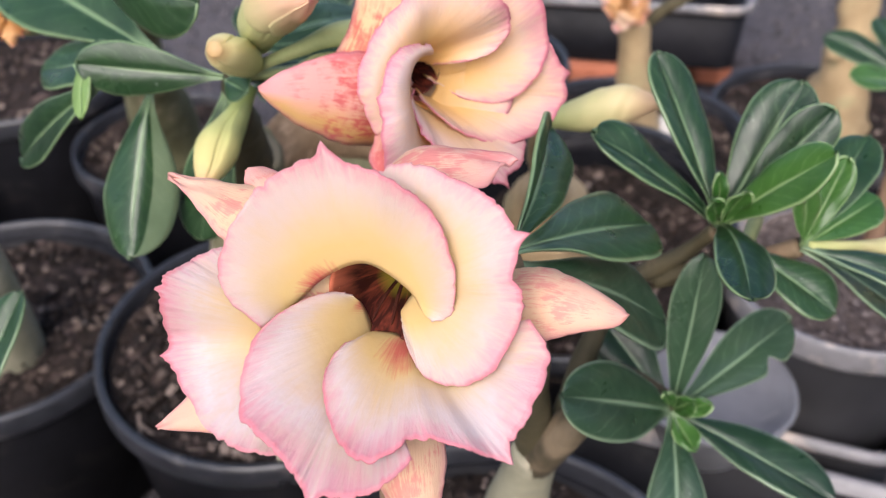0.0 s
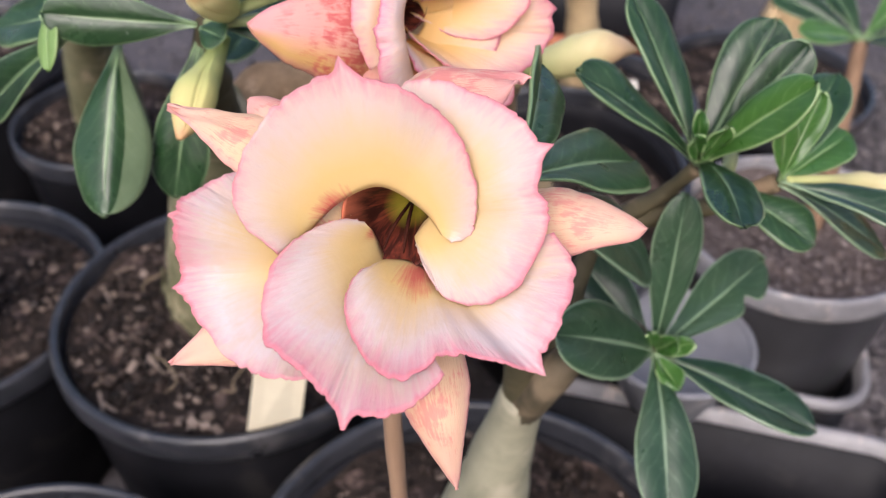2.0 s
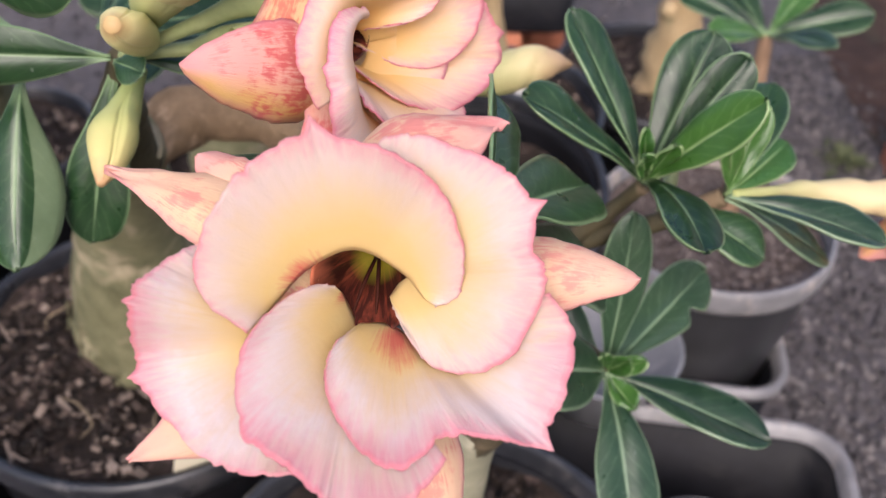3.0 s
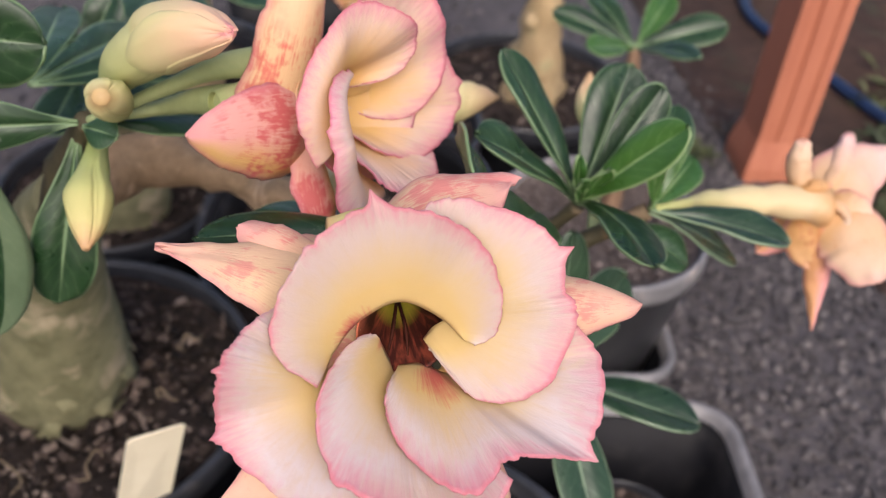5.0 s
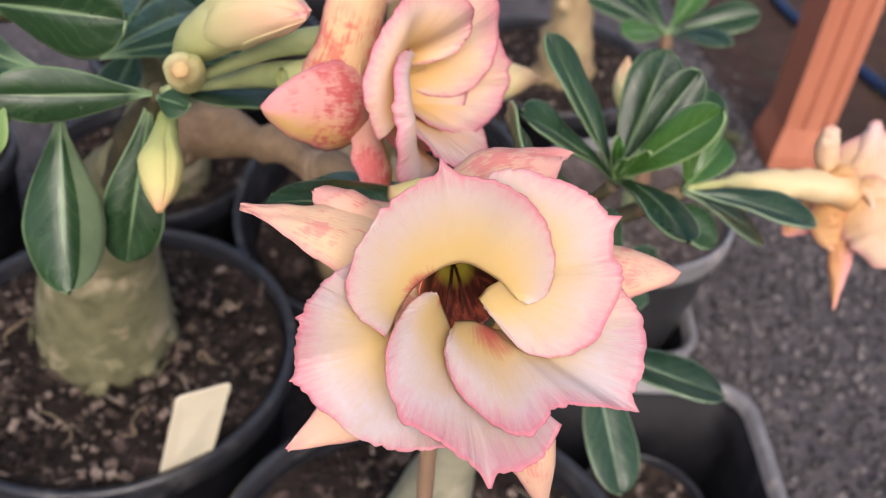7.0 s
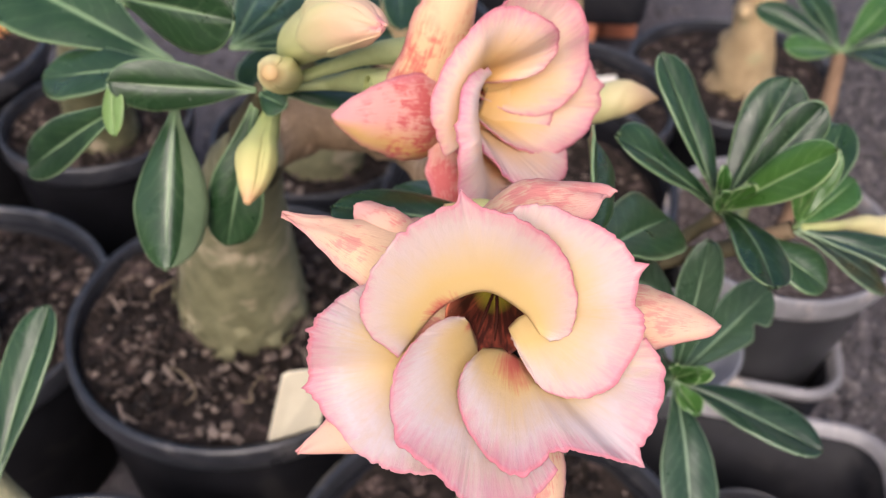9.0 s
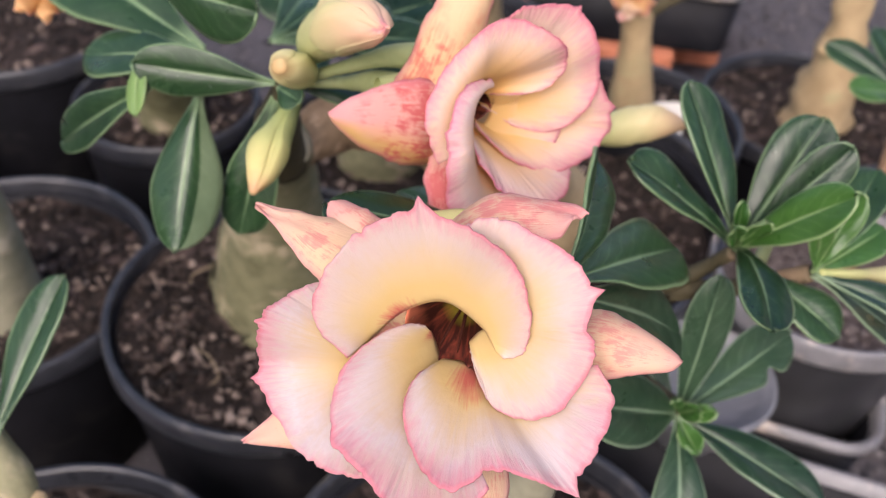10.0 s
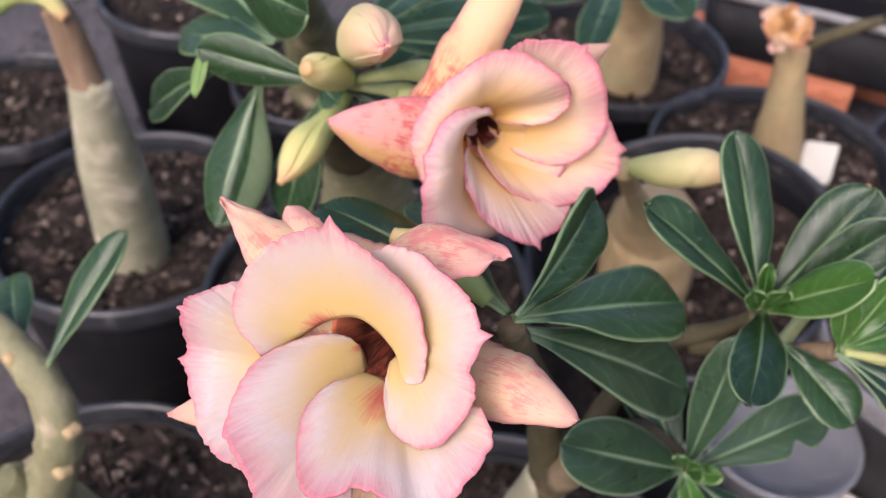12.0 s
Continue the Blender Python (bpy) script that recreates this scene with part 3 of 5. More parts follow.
def throat_cup(parent, m, tilt, depth, r0, lean=(2.0, 9.0)):
    """The dark inside of the throat, which leans away, with its filaments."""
    def fn(s, t):
        a = 2 * math.pi * s
        r = r0 * (1 - t) ** 0.6 + 0.15
        return m @ mm(Vector((lean[0] * t + r * math.cos(a), lean[1] * t + r * math.sin(a) * 0.95, tilt * r * math.sin(a) * (1 - t) - depth * t)))

    part("throat", sheet(fn, 40, 16, 0.0003), THROAT, parent, "dark red streaked throat")
    for k, turn in enumerate((243, 288)):
        a = radians(turn)
        c0, s0 = math.cos(a), math.sin(a)
        pts = [(lean[0] * 0.9 + 0.8 * c0, lean[1] * 0.9 + 0.8 * s0, -depth * 0.85), (lean[0] * 0.5 + 4 * c0, lean[1] * 0.5 + 4 * s0, -depth * 0.60 + 1.2), (6.5 * c0, 6.5 * s0, -depth * 0.40 + 1.0 + tilt * 4 * s0)]
        part("filament", tube([m @ mm(p) for p in pts], [0.0004, 0.0005, 0.0002], 6, 8), STAMEN, parent)


def funnel(parent, m, rings, material):
    """The flaring inner wall of the corolla, below the petals: rings of (radius, height, tilt along y), centred on (dx, dy)."""
    def fn(s, t):
        a = 2 * math.pi * s
        r, h, dx = spline(rings, t)
        return m @ mm(Vector((dx + r * math.cos(a), r * math.sin(a), h)))

    part("corolla", sheet(fn, 48, 14, 0.0003), material, parent, "cream inner wall of the corolla")


def bud(parent, knots, radii, material, label, swirl=0.0, name="bud", turns=1.1):
    """A closed bud; its wrapped petals overlap in spiral steps."""
    bm = tube(knots, radii, 120 if swirl else 20, 44, 0.0004, 90)
    if swirl:
        ax = (Vector(knots[-1]) - Vector(knots[0])).normalized()
        size = (Vector(knots[-1]) - Vector(knots[0])).length
        b0, ref = Vector(knots[0]), ax.orthogonal().normalized()
        for v in bm.verts:
            d = v.co - b0
            h = d.dot(ax) / size
            r = d - ax * d.dot(ax)
            ang = math.atan2(r.dot(ax.cross(ref)), r.dot(ref)) / (2 * math.pi) + h * turns
            step = (ang * 3) % 1.0
            wob = step - 0.12 + 0.05 * noise.noise(Vector((h * 6, ang, 2)))
            v.co -= r.normalized() * swirl * 0.8 * math.exp(-(wob / 0.035) ** 2) * min(1, max(0, (h - 0.3) / 0.2)) * min(1.0, max(0.0, (1.0 - h) / 0.12))
            v.co += r.normalized() * swirl * (min(step * 1.15, 1.0 - max(0, step - 0.88) * 8) - 0.5) * min(1, max(0, (h - 0.2) / 0.3)) * min(1.0, max(0.0, (1.0 - h) / 0.3))
    return part(name, bm, material, parent, label)


def wrapped_bud(parent, knots, radii):
    """A fat bud: a closed core with loosely overlapping, wrinkled petals round its upper half."""
    core = bud(parent, knots, radii, BUD_PINK, "fat peach bud about to open", 0.0004, turns=0.15)
    axis = (Vector(knots[-1]) - Vector(knots[0])).normalized()
    up = (Vector((0, 0, 1)) - axis * axis.z).normalized()
    out = axis.cross(up)
    for k, (turn, span, start, lift) in enumerate(((215, 190, 0.30, 0.0006), (330, 170, 0.36, 0.0009), (95, 180, 0.33, 0.0012))):
        def wrap(s, t, turn=turn, span=span, start=start, lift=lift, k=k):
            wob = noise.noise(Vector((t * 3.5, k * 5.0, s)))
            a = radians(turn + span * (s - 0.5) * (1 - 0.55 * t ** 2) + 35 * t + 9 * wob)
            h = min(start + 0.16 * (2 * s - 1) ** 2 + (1.02 - start) * t, 1.0)
            r = spline([(q, 0, 0) for q in radii], h).x
            r += lift * min(1.0, 6 * t) * (1 - t ** 3) - 0.0009 * (1 - s) ** 4 - 0.0010 * (1 - min(1.0, 8 * t)) - 0.0016 * t ** 6
            r += 0.0005 * noise.noise(Vector((s * 6, t * 3, k * 3.0))) + 0.0007 * math.sin(9 * s + 4 * wob) * t * (1 - t)
            return spline(knots, h) + (up * math.sin(a) + out * math.cos(a)) * r

        part("petal", sheet(wrap, 36, 24, 0.0005), BUD_WRAP, core, "wrinkled peach petal folded round the bud")
    return core


def stem(parent, knots, radii, material=None, name="branch", label="", lump=0.0012, ridges=()):
    return part(name, tube(knots, radii, 14, 30, lump, 55, ridges=ridges), material or BRANCH, parent, label)


# ---- pots ----
def soil_disc(r, z, seed):
    bm = bmesh.new()
    rows = []
    for i in range(15):
        q = max(r * i / 14, 0.0005)
        rows.append([])
        for j in range(56):
            a = 2 * math.pi * j / 56
            p = Vector((q * math.cos(a), q * math.sin(a), z))
            p.z += 0.006 * noise.noise(p * 30 + Vector((seed, 0, 0))) + 0.003 * noise.noise(p * 110 + Vector((0, seed, 0)))
            p.z += 0.004 * (i / 14) ** 4
            rows[-1].append(bm.verts.new(p))
    grid_faces(bm, rows, closed=True)
    return bm


def chips(r, z, count, seed, material, size=(0.0018, 0.0072)):
    rnd = random.Random(seed)
    verts, faces = [], []
    for _ in range(count):
        a, q = rnd.uniform(0, 6.283), r * math.sqrt(rnd.random()) * 0.97
        c = Vector((q * math.cos(a), q * math.sin(a), z + rnd.uniform(-0.001, 0.004)))
        s = size[0] + (size[1] - size[0]) * rnd.random() ** 1.8
        long = 2.6 if rnd.random() < 0.2 else 1.0
        rot = Euler((rnd.uniform(-0.7, 0.7), rnd.uniform(-0.7, 0.7), rnd.uniform(0, 6.28))).to_matrix()
        n = len(verts)
        for x, y, w in product((-1, 1), (-1, 1), (-1, 1)):
            verts.append(c + rot @ Vector((x * s * long * rnd.uniform(0.35, 0.6), y * s / long * rnd.uniform(0.2, 0.45), w * s / long * rnd.uniform(0.12, 0.3))))
        faces += [[n + k for k in f] for f in ((0, 1, 3, 2), (4, 6, 7, 5), (0, 4, 5, 1), (2, 3, 7, 6), (0, 2, 6, 4), (1, 5, 7, 3))]
    me = bpy.data.meshes.new("soil_litter")
    me.from_pydata(verts, [], faces)
    me.materials.append(material)
    return me


def plant_pot(x, y, r, z_rim, label, fill=0.022, n_chips=500, seed=1, taper=0.80, tilt=None, skin=None, dry=False):
    """A nursery pot; a tilted one stands on the edge of its foot."""
    pot = thing("plant_pot", label, "pot", "nursery pots", at=(x, y, r * taper * math.sin(radians(math.hypot(*tilt))) if tilt else 0))
    pot.rotation_euler = (radians(tilt[0]), radians(tilt[1]), 0) if tilt else (0, 0, seed * 1.3)
    h = z_rim
    rb = r * taper
    part("body", lathe([(0.001, 0.004), (rb * 0.9, 0.004), (rb * 0.96, 0.0), (rb, 0.004), (r * 0.945, h - 0.020), (r * 0.95, h - 0.014), (r * 0.925, h - 0.012), (r * 0.92, h - 0.03), (rb * 0.97, 0.010), (0.001, 0.010)], 64), skin or PLASTIC, pot)
    part("rim", lathe([(r * 0.946, h - 0.019), (r * 0.985, h - 0.019), (r, h - 0.016), (r, h - 0.004), (r * 0.993, h - 0.0008), (r * 0.975, h), (r * 0.955, h - 0.0008), (r * 0.947, h - 0.004), (r * 0.94, h - 0.02)], 72), TRAY if skin else RIM, pot, "scuffed dark grey rolled rim")
    rs = r * 0.925
    part("soil", soil_disc(rs, h - fill, seed), SOIL_DRY if dry else SOIL, pot, "dry greyish brown potting soil" if dry else "dark brown potting soil")
    if n_chips:
        ob = new("soil_litter", chips(rs, h - fill + 0.002, n_chips * (4 if dry else 2), seed, CHIPS_DRY if dry else CHIPS, (0.0012, 0.0042) if dry else (0.0018, 0.0072)))
        ob.parent = pot
        tagged(ob, "loose bark and stone chips", kind="stuff")
    return pot


# ---- ground ----
def ground_sheet(name, corners, z, material, label, n=1):
    bm = bmesh.new()
    bm.faces.new([bm.verts.new((x, y, z)) for x, y in corners])
    return tagged(link_mesh(name, bm, material, smooth=False), label, "ground", kind="structure")


ground_sheet("ground", [(-60, -60), (60, -60), (60, 60), (-60, 60)], 0.0, GROUND, "dark grey gravelly ground of the nursery yard")
ground_sheet("ground_earth", [(0.70, 0.2), (60, -10), (60, 60), (1.0, 60), (0.9, 1.7), (0.72, 0.95)], 0.004, DIRT, "bare reddish brown earth beside the gravel")

# ---- pots ----
BLACK = "round black plastic nursery pot filled with soil"
plant_pot(-0.055, 0.541, 0.114, 0.186, BLACK + " and a cream label", 0.014, 900, 3)
plant_pot(-0.262, 0.582, 0.110, 0.165, BLACK, 0.022, 600, 5)
plant_pot(0.082, 0.328, 0.111, 0.200, BLACK, 0.022, 700, 7)
plant_pot(-0.143, 0.317, 0.109, 0.160, BLACK, 0.020, 600, 9)
plant_pot(0.327, 0.587, 0.083, 0.200, "grey plastic nursery pot with painted glare streaks, standing in a tray", 0.016, 400, 11, 0.60, skin=GREY_POT, dry=True)
plant_pot(0.185, 0.678, 0.115, 0.177, "round black plastic nursery pot of soil, leaning on its neighbours", 0.046, 500, 13, 0.65, (11.2, -12.2))
plant_pot(0.219, 0.829, 0.108, 0.160, BLACK + " and a white label", 0.02, 400, 15)
plant_pot(0.430, 0.930, 0.112, 0.120, BLACK, 0.018, 300, 17)
plant_pot(-0.200, 0.815, 0.083, 0.165, BLACK, 0.018, 300, 19)
plant_pot(0.060, 0.970, 0.116, 0.160, BLACK, 0.03, 300, 21)
plant_pot(-0.449, 0.697, 0.080, 0.160, BLACK, 0.02, 200, 23)
plant_pot(-0.010, 0.780, 0.090, 0.160, BLACK, 0.02, 300, 25)
plant_pot(-0.36, 0.90, 0.105, 0.19, BLACK, 0.02, 200, 27)


# ---- trays ----
def tray(cx, cy, yaw, sx, sy, h, label):
    ob = thing("plant_tray", label, "tray", "plant trays", at=(cx, cy, 0))
    ob.rotation_euler = (0, 0, radians(yaw))

    def ring(grow, z, k=8, rad=0.03):
        pts = []
        for qx, qy, a0 in ((1, 1, 0), (-1, 1, 90), (-1, -1, 180), (1, -1, 270)):
            for i in range(k + 1):
                a = radians(a0 + 90 * i / k)
                pts.append(((sx / 2 - rad) * qx + (rad + grow) * math.cos(a), (sy / 2 - rad) * qy + (rad + grow) * math.sin(a), z))
        return pts

    def loft(levels):
        bm = bmesh.new()
        grid_faces(bm, [[bm.verts.new(p) for p in ring(g, z)] for g, z in levels], closed=True)
        return bm

    wall = loft([(-0.010, 0.002), (-0.004, h - 0.012), (-0.007, h - 0.012), (-0.013, 0.006)])
    part("wall", wall, PLASTIC, ob)
    part("rim", loft([(-0.0045, h - 0.010), (0.002, h - 0.011), (0.0035, h - 0.007), (0.003, h - 0.002), (0.000, h), (-0.0035, h - 0.002), (-0.0065, h - 0.010)]), TRAY, ob, "worn grey rounded rim")
    bm = bmesh.new()
    bm.faces.new([bm.verts.new(p) for p in ring(-0.012, 0.005)])
    part("base", bm, PLASTIC, ob, smooth=False)
    return ob


TRAY_YAW = -18.5
plant_pot(0.268, 0.398, 0.046, 0.085, "small black plastic pot of dry soil inside a tray", 0.012, 120, 31)
tray(0.306, 0.612, TRAY_YAW, 0.185, 0.185, 0.11, "square black plastic tray holding a pot")
tray(0.222, 0.402, TRAY_YAW, 0.27, 0.215, 0.11, "square black plastic tray with a worn rim")

# made-up bowl; stands in for the pale side of the pot behind it
bowl = thing("stand_in_bowl", "added pale grey bowl standing in for the pale side of a pot", "bowl", at=(0.228, 0.512, 0.1102))
part("body", lathe([(0.001, 0.0), (0.024, 0.0), (0.027, 0.003), (0.0470, 0.050), (0.0485, 0.0535), (0.0450, 0.0535), (0.040, 0.046), (0.028, 0.040), (0.001, 0.039)], 72), PALE_POT, bowl)
part("rim", lathe([(0.0470, 0.051), (0.0500, 0.0520), (0.0508, 0.0545), (0.0500, 0.0565), (0.0480, 0.0570), (0.0455, 0.0535)], 72), PALE_POT, bowl, "rounded pale rim")


# ---- labels in the pots ----
def label_tag(corners, material, label):
    """A thin upright plastic label: lower left, lower right, upper right, upper left."""
    a, b, c, d = (Vector(p) for p in corners)
    n = (b - a).cross(d - a).normalized() * 0.0009
    bm = bmesh.new()
    lo = [bm.verts.new(p) for p in (a, b, c, d)]
    hi = [bm.verts.new(p + n) for p in (a, b, c, d)]
    bm.faces.new(lo[::-1])
    bm.faces.new(hi)
    for i in range(4):
        bm.faces.new([lo[i], lo[(i + 1) % 4], hi[(i + 1) % 4], hi[i]])
    bmesh.ops.bevel(bm, geom=[e for e in bm.edges if (e.verts[0].co - e.verts[1].co).length < 0.001], offset=0.0015, segments=3, affect="EDGES")
    return tagged(link_mesh("plant_label", bm, material, smooth=False), label, "label", "plant labels")


label_tag([(-0.040, 0.440, 0.165), (-0.010, 0.448, 0.165), (0.006, 0.425, 0.258), (-0.021, 0.423, 0.257)], TAG, "blank cream plastic plant label stuck in the soil")
label_tag([(0.243, 0.812, 0.138), (0.272, 0.816, 0.136), (0.273, 0.840, 0.171), (0.244, 0.835, 0.173)], TAG_WHITE, "blank white plastic plant label in a pot")

# ---- dry fibres on the soil ----
def dry_fibre(x, y, z, turn, size, seed):
    rnd = random.Random(seed)
    knots = []
    for k in range(6):
        a = turn + k * rnd.uniform(-0.5, 0.9)
        x, y = x + size * math.cos(a), y + size * math.sin(a)
        knots.append((x, y, z + rnd.uniform(0.0, 0.005)))
    return tagged(link_mesh("dry_fibre", tube(knots, [0.0003, 0.0006, 0.0007, 0.0006, 0.0005, 0.0002], 6, 24), STRAW), "curled straw-coloured root fibre lying on potting soil", "fibre", "dry fibres on soil")


STRAW = plain("straw", (0.13, 0.095, 0.055), (0.25, 0.185, 0.115), 120, 0.85)
for k, (x, y, z, turn, size) in enumerate(((-0.060, 0.462, 0.184, 0.4, 0.007), (-0.105, 0.498, 0.184, -0.6, 0.008), (0.010, 0.500, 0.184, 2.2, 0.006), (-0.020, 0.462, 0.184, 1.3, 0.006), (-0.120, 0.545, 0.184, 1.0, 0.009), (0.035, 0.555, 0.184, 3.0, 0.006), (0.045, 0.295, 0.181, 0.2, 0.006), (0.120, 0.285, 0.181, 2.6, 0.006))):
    dry_fibre(x, y, z, turn, size, 300 + k)

# ---- plant with the large open flower ----
ROSE = "desert rose plant"
plant_c = thing("desert_rose_plant", "desert rose with swollen trunk, dark leaves and peach double flower", ROSE, "desert rose plants", at=(0.082, 0.335, 0.18))
plant_c.location = (0, 0, 0)
stem(plant_c, [(0.078, 0.345, 0.165), (0.080, 0.343, 0.20), (0.088, 0.343, 0.245), (0.094, 0.338, 0.29), (0.098, 0.330, 0.325)], [0.027, 0.0245, 0.0175, 0.0115, 0.009], BARK_GREY, "trunk", "olive grey swollen trunk")
stem(plant_c, [(0.096, 0.333, 0.31), (0.108, 0.322, 0.345), (0.128, 0.340, 0.350), (0.149, 0.346, 0.330)], [0.0086, 0.0070, 0.0050, 0.0042], BARK_BROWN)
stem(plant_c, [(0.104, 0.326, 0.335), (0.124, 0.356, 0.375), (0.150, 0.369, 0.385), (0.159, 0.363, 0.402)], [0.0052, 0.0038, 0.0032, 0.0030], ridges=((0.55, 0.0010), (0.75, 0.0010)))
stem(plant_c, [(0.140, 0.367, 0.376), (0.165, 0.362, 0.385), (0.186, 0.355, 0.400)], [0.0042, 0.0038, 0.0034])
stem(plant_c, [(0.097, 0.332, 0.32), (0.092, 0.318, 0.38), (0.085, 0.296, 0.43), (0.082, 0.288, 0.448)], [0.0075, 0.006, 0.005, 0.0042])

FM = flower_frame((0.0511, 0.2570, 0.4632), (0.9857, -0.1686, 0.0), (0.1182, 0.6914, 0.7127), (-0.1201, -0.7025, 0.7015))
fl = flower_tube("flower", FM, [(1, 2, -8, 12.5), (2, 6, -16, 10.5), (4, 8.5, -27, 7.5), (15, 4, -40, 5), (26, 5, -46, 3)], plant_c, "fully open peach double flower with pink frilled edges", LOBE)
throat_cup(fl, FM, 0.75, 24, 10.5)
funnel(fl, FM, [(13, -9, 0), (17, -4, 0), (23, 3, 0)], PETAL_BACK)
petal(fl, FM, [(-20.6, -9.9, 14), (-28.3, -3.4, 19), (-29.2, 5.6, 22), (-23.8, 15.2, 25), (-13.6, 23.4, 28), (-6.4, 25.0, 28), (3.5, 23.0, 27), (12.6, 18.5, 23), (17.9, 11.1, 19), (20.1, 3.3, 14), (18.8, -2.4, 9), (15.0, -4.4, 7)],
      [(-16.6, -3.6, 5), (-10.6, 2.8, 6), (-1.5, 6.5, 8.6), (7.5, 2.4, 6), (12.2, -2.8, 6)], PETAL_TOP, 0.8, spikes=((0.44, 3.2),), seed=1)
petal(fl, FM, [(1.0, 24.0, 22), (9.1, 26.9, 21), (21.7, 23.5, 21), (30.1, 17.0, 22), (31.7, 7.2, 21), (33.9, 0.1, 20), (29.7, -12.3, 14), (21.5, -17.2, 9), (14.4, -16.2, 6), (9.2, -10.5, 2), (6.0, -4.5, -3)],
      [(3.2, 12.0, 15), (9.8, 4.0, 6), (6.8, 0.5, -2), (5.0, -2.0, -5)], PETAL_SIDE, 1.2, spikes=((0.335, 2.6),), seed=2)
petal(fl, FM, [(35.4, -1.6, 16), (40.2, -8.7, 15), (38.2, -19.1, 19), (33.6, -28.0, 21), (25.6, -27.8, 22), (16.5, -27.0, 22), (8.4, -32.5, 25), (0.5, -29.7, 22), (-5.9, -20.2, 13), (-6.0, -13.8, 7), (-3.4, -9.6, -2)],
      [(14.6, -8.2, -2), (9.9, -10.1, -6), (4.9, -7.5, -8), (-1.0, -7.5, -7)], PETAL_LOW, 2.0, spikes=((0.3, 2.4),), seed=3)
petal(fl, FM, [(16.7, -31.7, 23), (9.3, -38.7, 26), (-1.5, -39.7, 27), (-7.6, -35.6, 26), (-17.3, -28.9, 24), (-21.3, -21.7, 21), (-21.0, -13.0, 16), (-17.1, -5.6, 11), (-10.8, -0.4, 3), (-6.4, 0.1, -3)],
      [(0.1, -12.2, -10), (-1.3, -8.6, -10), (-3.2, -4.5, -9), (-4.9, -1.2, -6)], PETAL_LEFT, 2.4, spikes=((0.22, 3.0),), seed=4)
petal(fl, FM, [(-6.1, -34.9, 22), (-17.6, -35.0, 20), (-27.8, -31.9, 17), (-39.5, -21.7, 12), (-41.3, -14.4, 14), (-39.9, -4.9, 24), (-37.7, -0.4, 24), (-33.5, 4.0, 20), (-27.9, 7.1, 17)],
      [(-13.9, -17.5, 4), (-16.6, -10.9, 3), (-18.0, -5.4, 3)], PETAL_OUTER, 1.2, spikes=((0.44, 1.6), (0.63, 1.2)), seed=5)
outer_lobe(fl, FM, (-8, 9, -6), (-30, 17, 5), (-52.6, 22.7, 1.2), 46, LOBE, (0.1, 0.5, 1), 0.34, 10, 1, crumple=1.2, taper=1.1)
outer_lobe(fl, FM, (-8, 12, -10), (-25, 21, 1), (-35.0, 26.5, -2), 13, LOBE_BLUSH, (0.1, 0.2, 1), 0.45, 0, 6, 0.9)
outer_lobe(fl, FM, (12, 2, -8), (36, 5, 4), (55.2, 2.0, 4.1), 28, LOBE, (0.2, 0.4, 1), 0.55, 0, 2, 0.36)
outer_lobe(fl, FM, (-10, -12, -4), (-28, -26, 8), (-43.8, -34.5, 6.2), 22, LOBE, (-0.1, -0.1, 1), 0.4, 0, 3)
outer_lobe(fl, FM, (-10, 17, -2), (6, 28, 9), (26.5, 31.5, 6.5), 21, LOBE_BLUSH, (-0.2, 0.5, 0.85), 0.30, 0, 4, 0.80, crumple=1.0, skew=2.5)
outer_lobe(fl, FM, (6, -12, -6), (14, -38, 8), (19, -57, -5), 23, LOBE, (0.1, -0.1, 1), 0.5, 0, 5)

# rosette behind the flower
CC = (0.083, 0.288, 0.452)
leaf(plant_c, CC, (0.132, 0.342, 0.423), 0.027, (0.0, -0.5, 0.85), 0.04, (10, 12))
leaf(plant_c, (0.083, 0.290, 0.446), (0.145, 0.342, 0.380), 0.029, (0.1, -0.5, 0.85), 0.05, (8, 8), kind="sheened")
leaf(plant_c, CC, (0.098, 0.338, 0.459), 0.024, (0.6, -0.6, 0.5), 0.06, (40, 20))
leaf(plant_c, (0.080, 0.292, 0.45), (0.013, 0.319, 0.454), 0.020, (0.0, -0.2, 1), 0.10, (8, 8))
leaf(plant_c, (0.080, 0.295, 0.446), (0.034, 0.352, 0.436), 0.017, (0.3, -0.4, 0.9), 0.04, (14, 14))
bud(plant_c, [(0.074, 0.292, 0.452), (0.058, 0.296, 0.462), (0.044, 0.298, 0.464)], [0.0025, 0.0052, 0.0022], BUD_GREEN, "small yellow green bud")

# upper rosette
RA = (0.159, 0.363, 0.404)
leaf(plant_c, RA, (0.139, 0.397, 0.4535), 0.0215, (0.45, -0.6, 0.6), 0.02, (24, 20), 1.35)
leaf(plant_c, RA, (0.1138, 0.3595, 0.4445), 0.0195, (0.35, -0.35, 0.8), 0.06, (24, 18), 1.9)
leaf(plant_c, RA, (0.1855, 0.386, 0.4475), 0.0245, (-0.5, -0.85, 0.2), 0.03, (15, 15), 1.5)
leaf(plant_c, (0.161, 0.364, 0.405), (0.192, 0.371, 0.4445), 0.0185, (-0.4, -0.85, 0.2), 0.0, (15, 15), 1.7)
leaf(plant_c, RA, (0.1805, 0.3405, 0.4475), 0.0185, (-0.5, -0.5, 0.7), 0.03, (12, 12), 1.35, "young")
leaf(plant_c, RA, (0.1545, 0.306, 0.4305), 0.0185, (0.1, -0.2, 1), 0.10, (12, 12), 1.7, roll_tip=0.14)
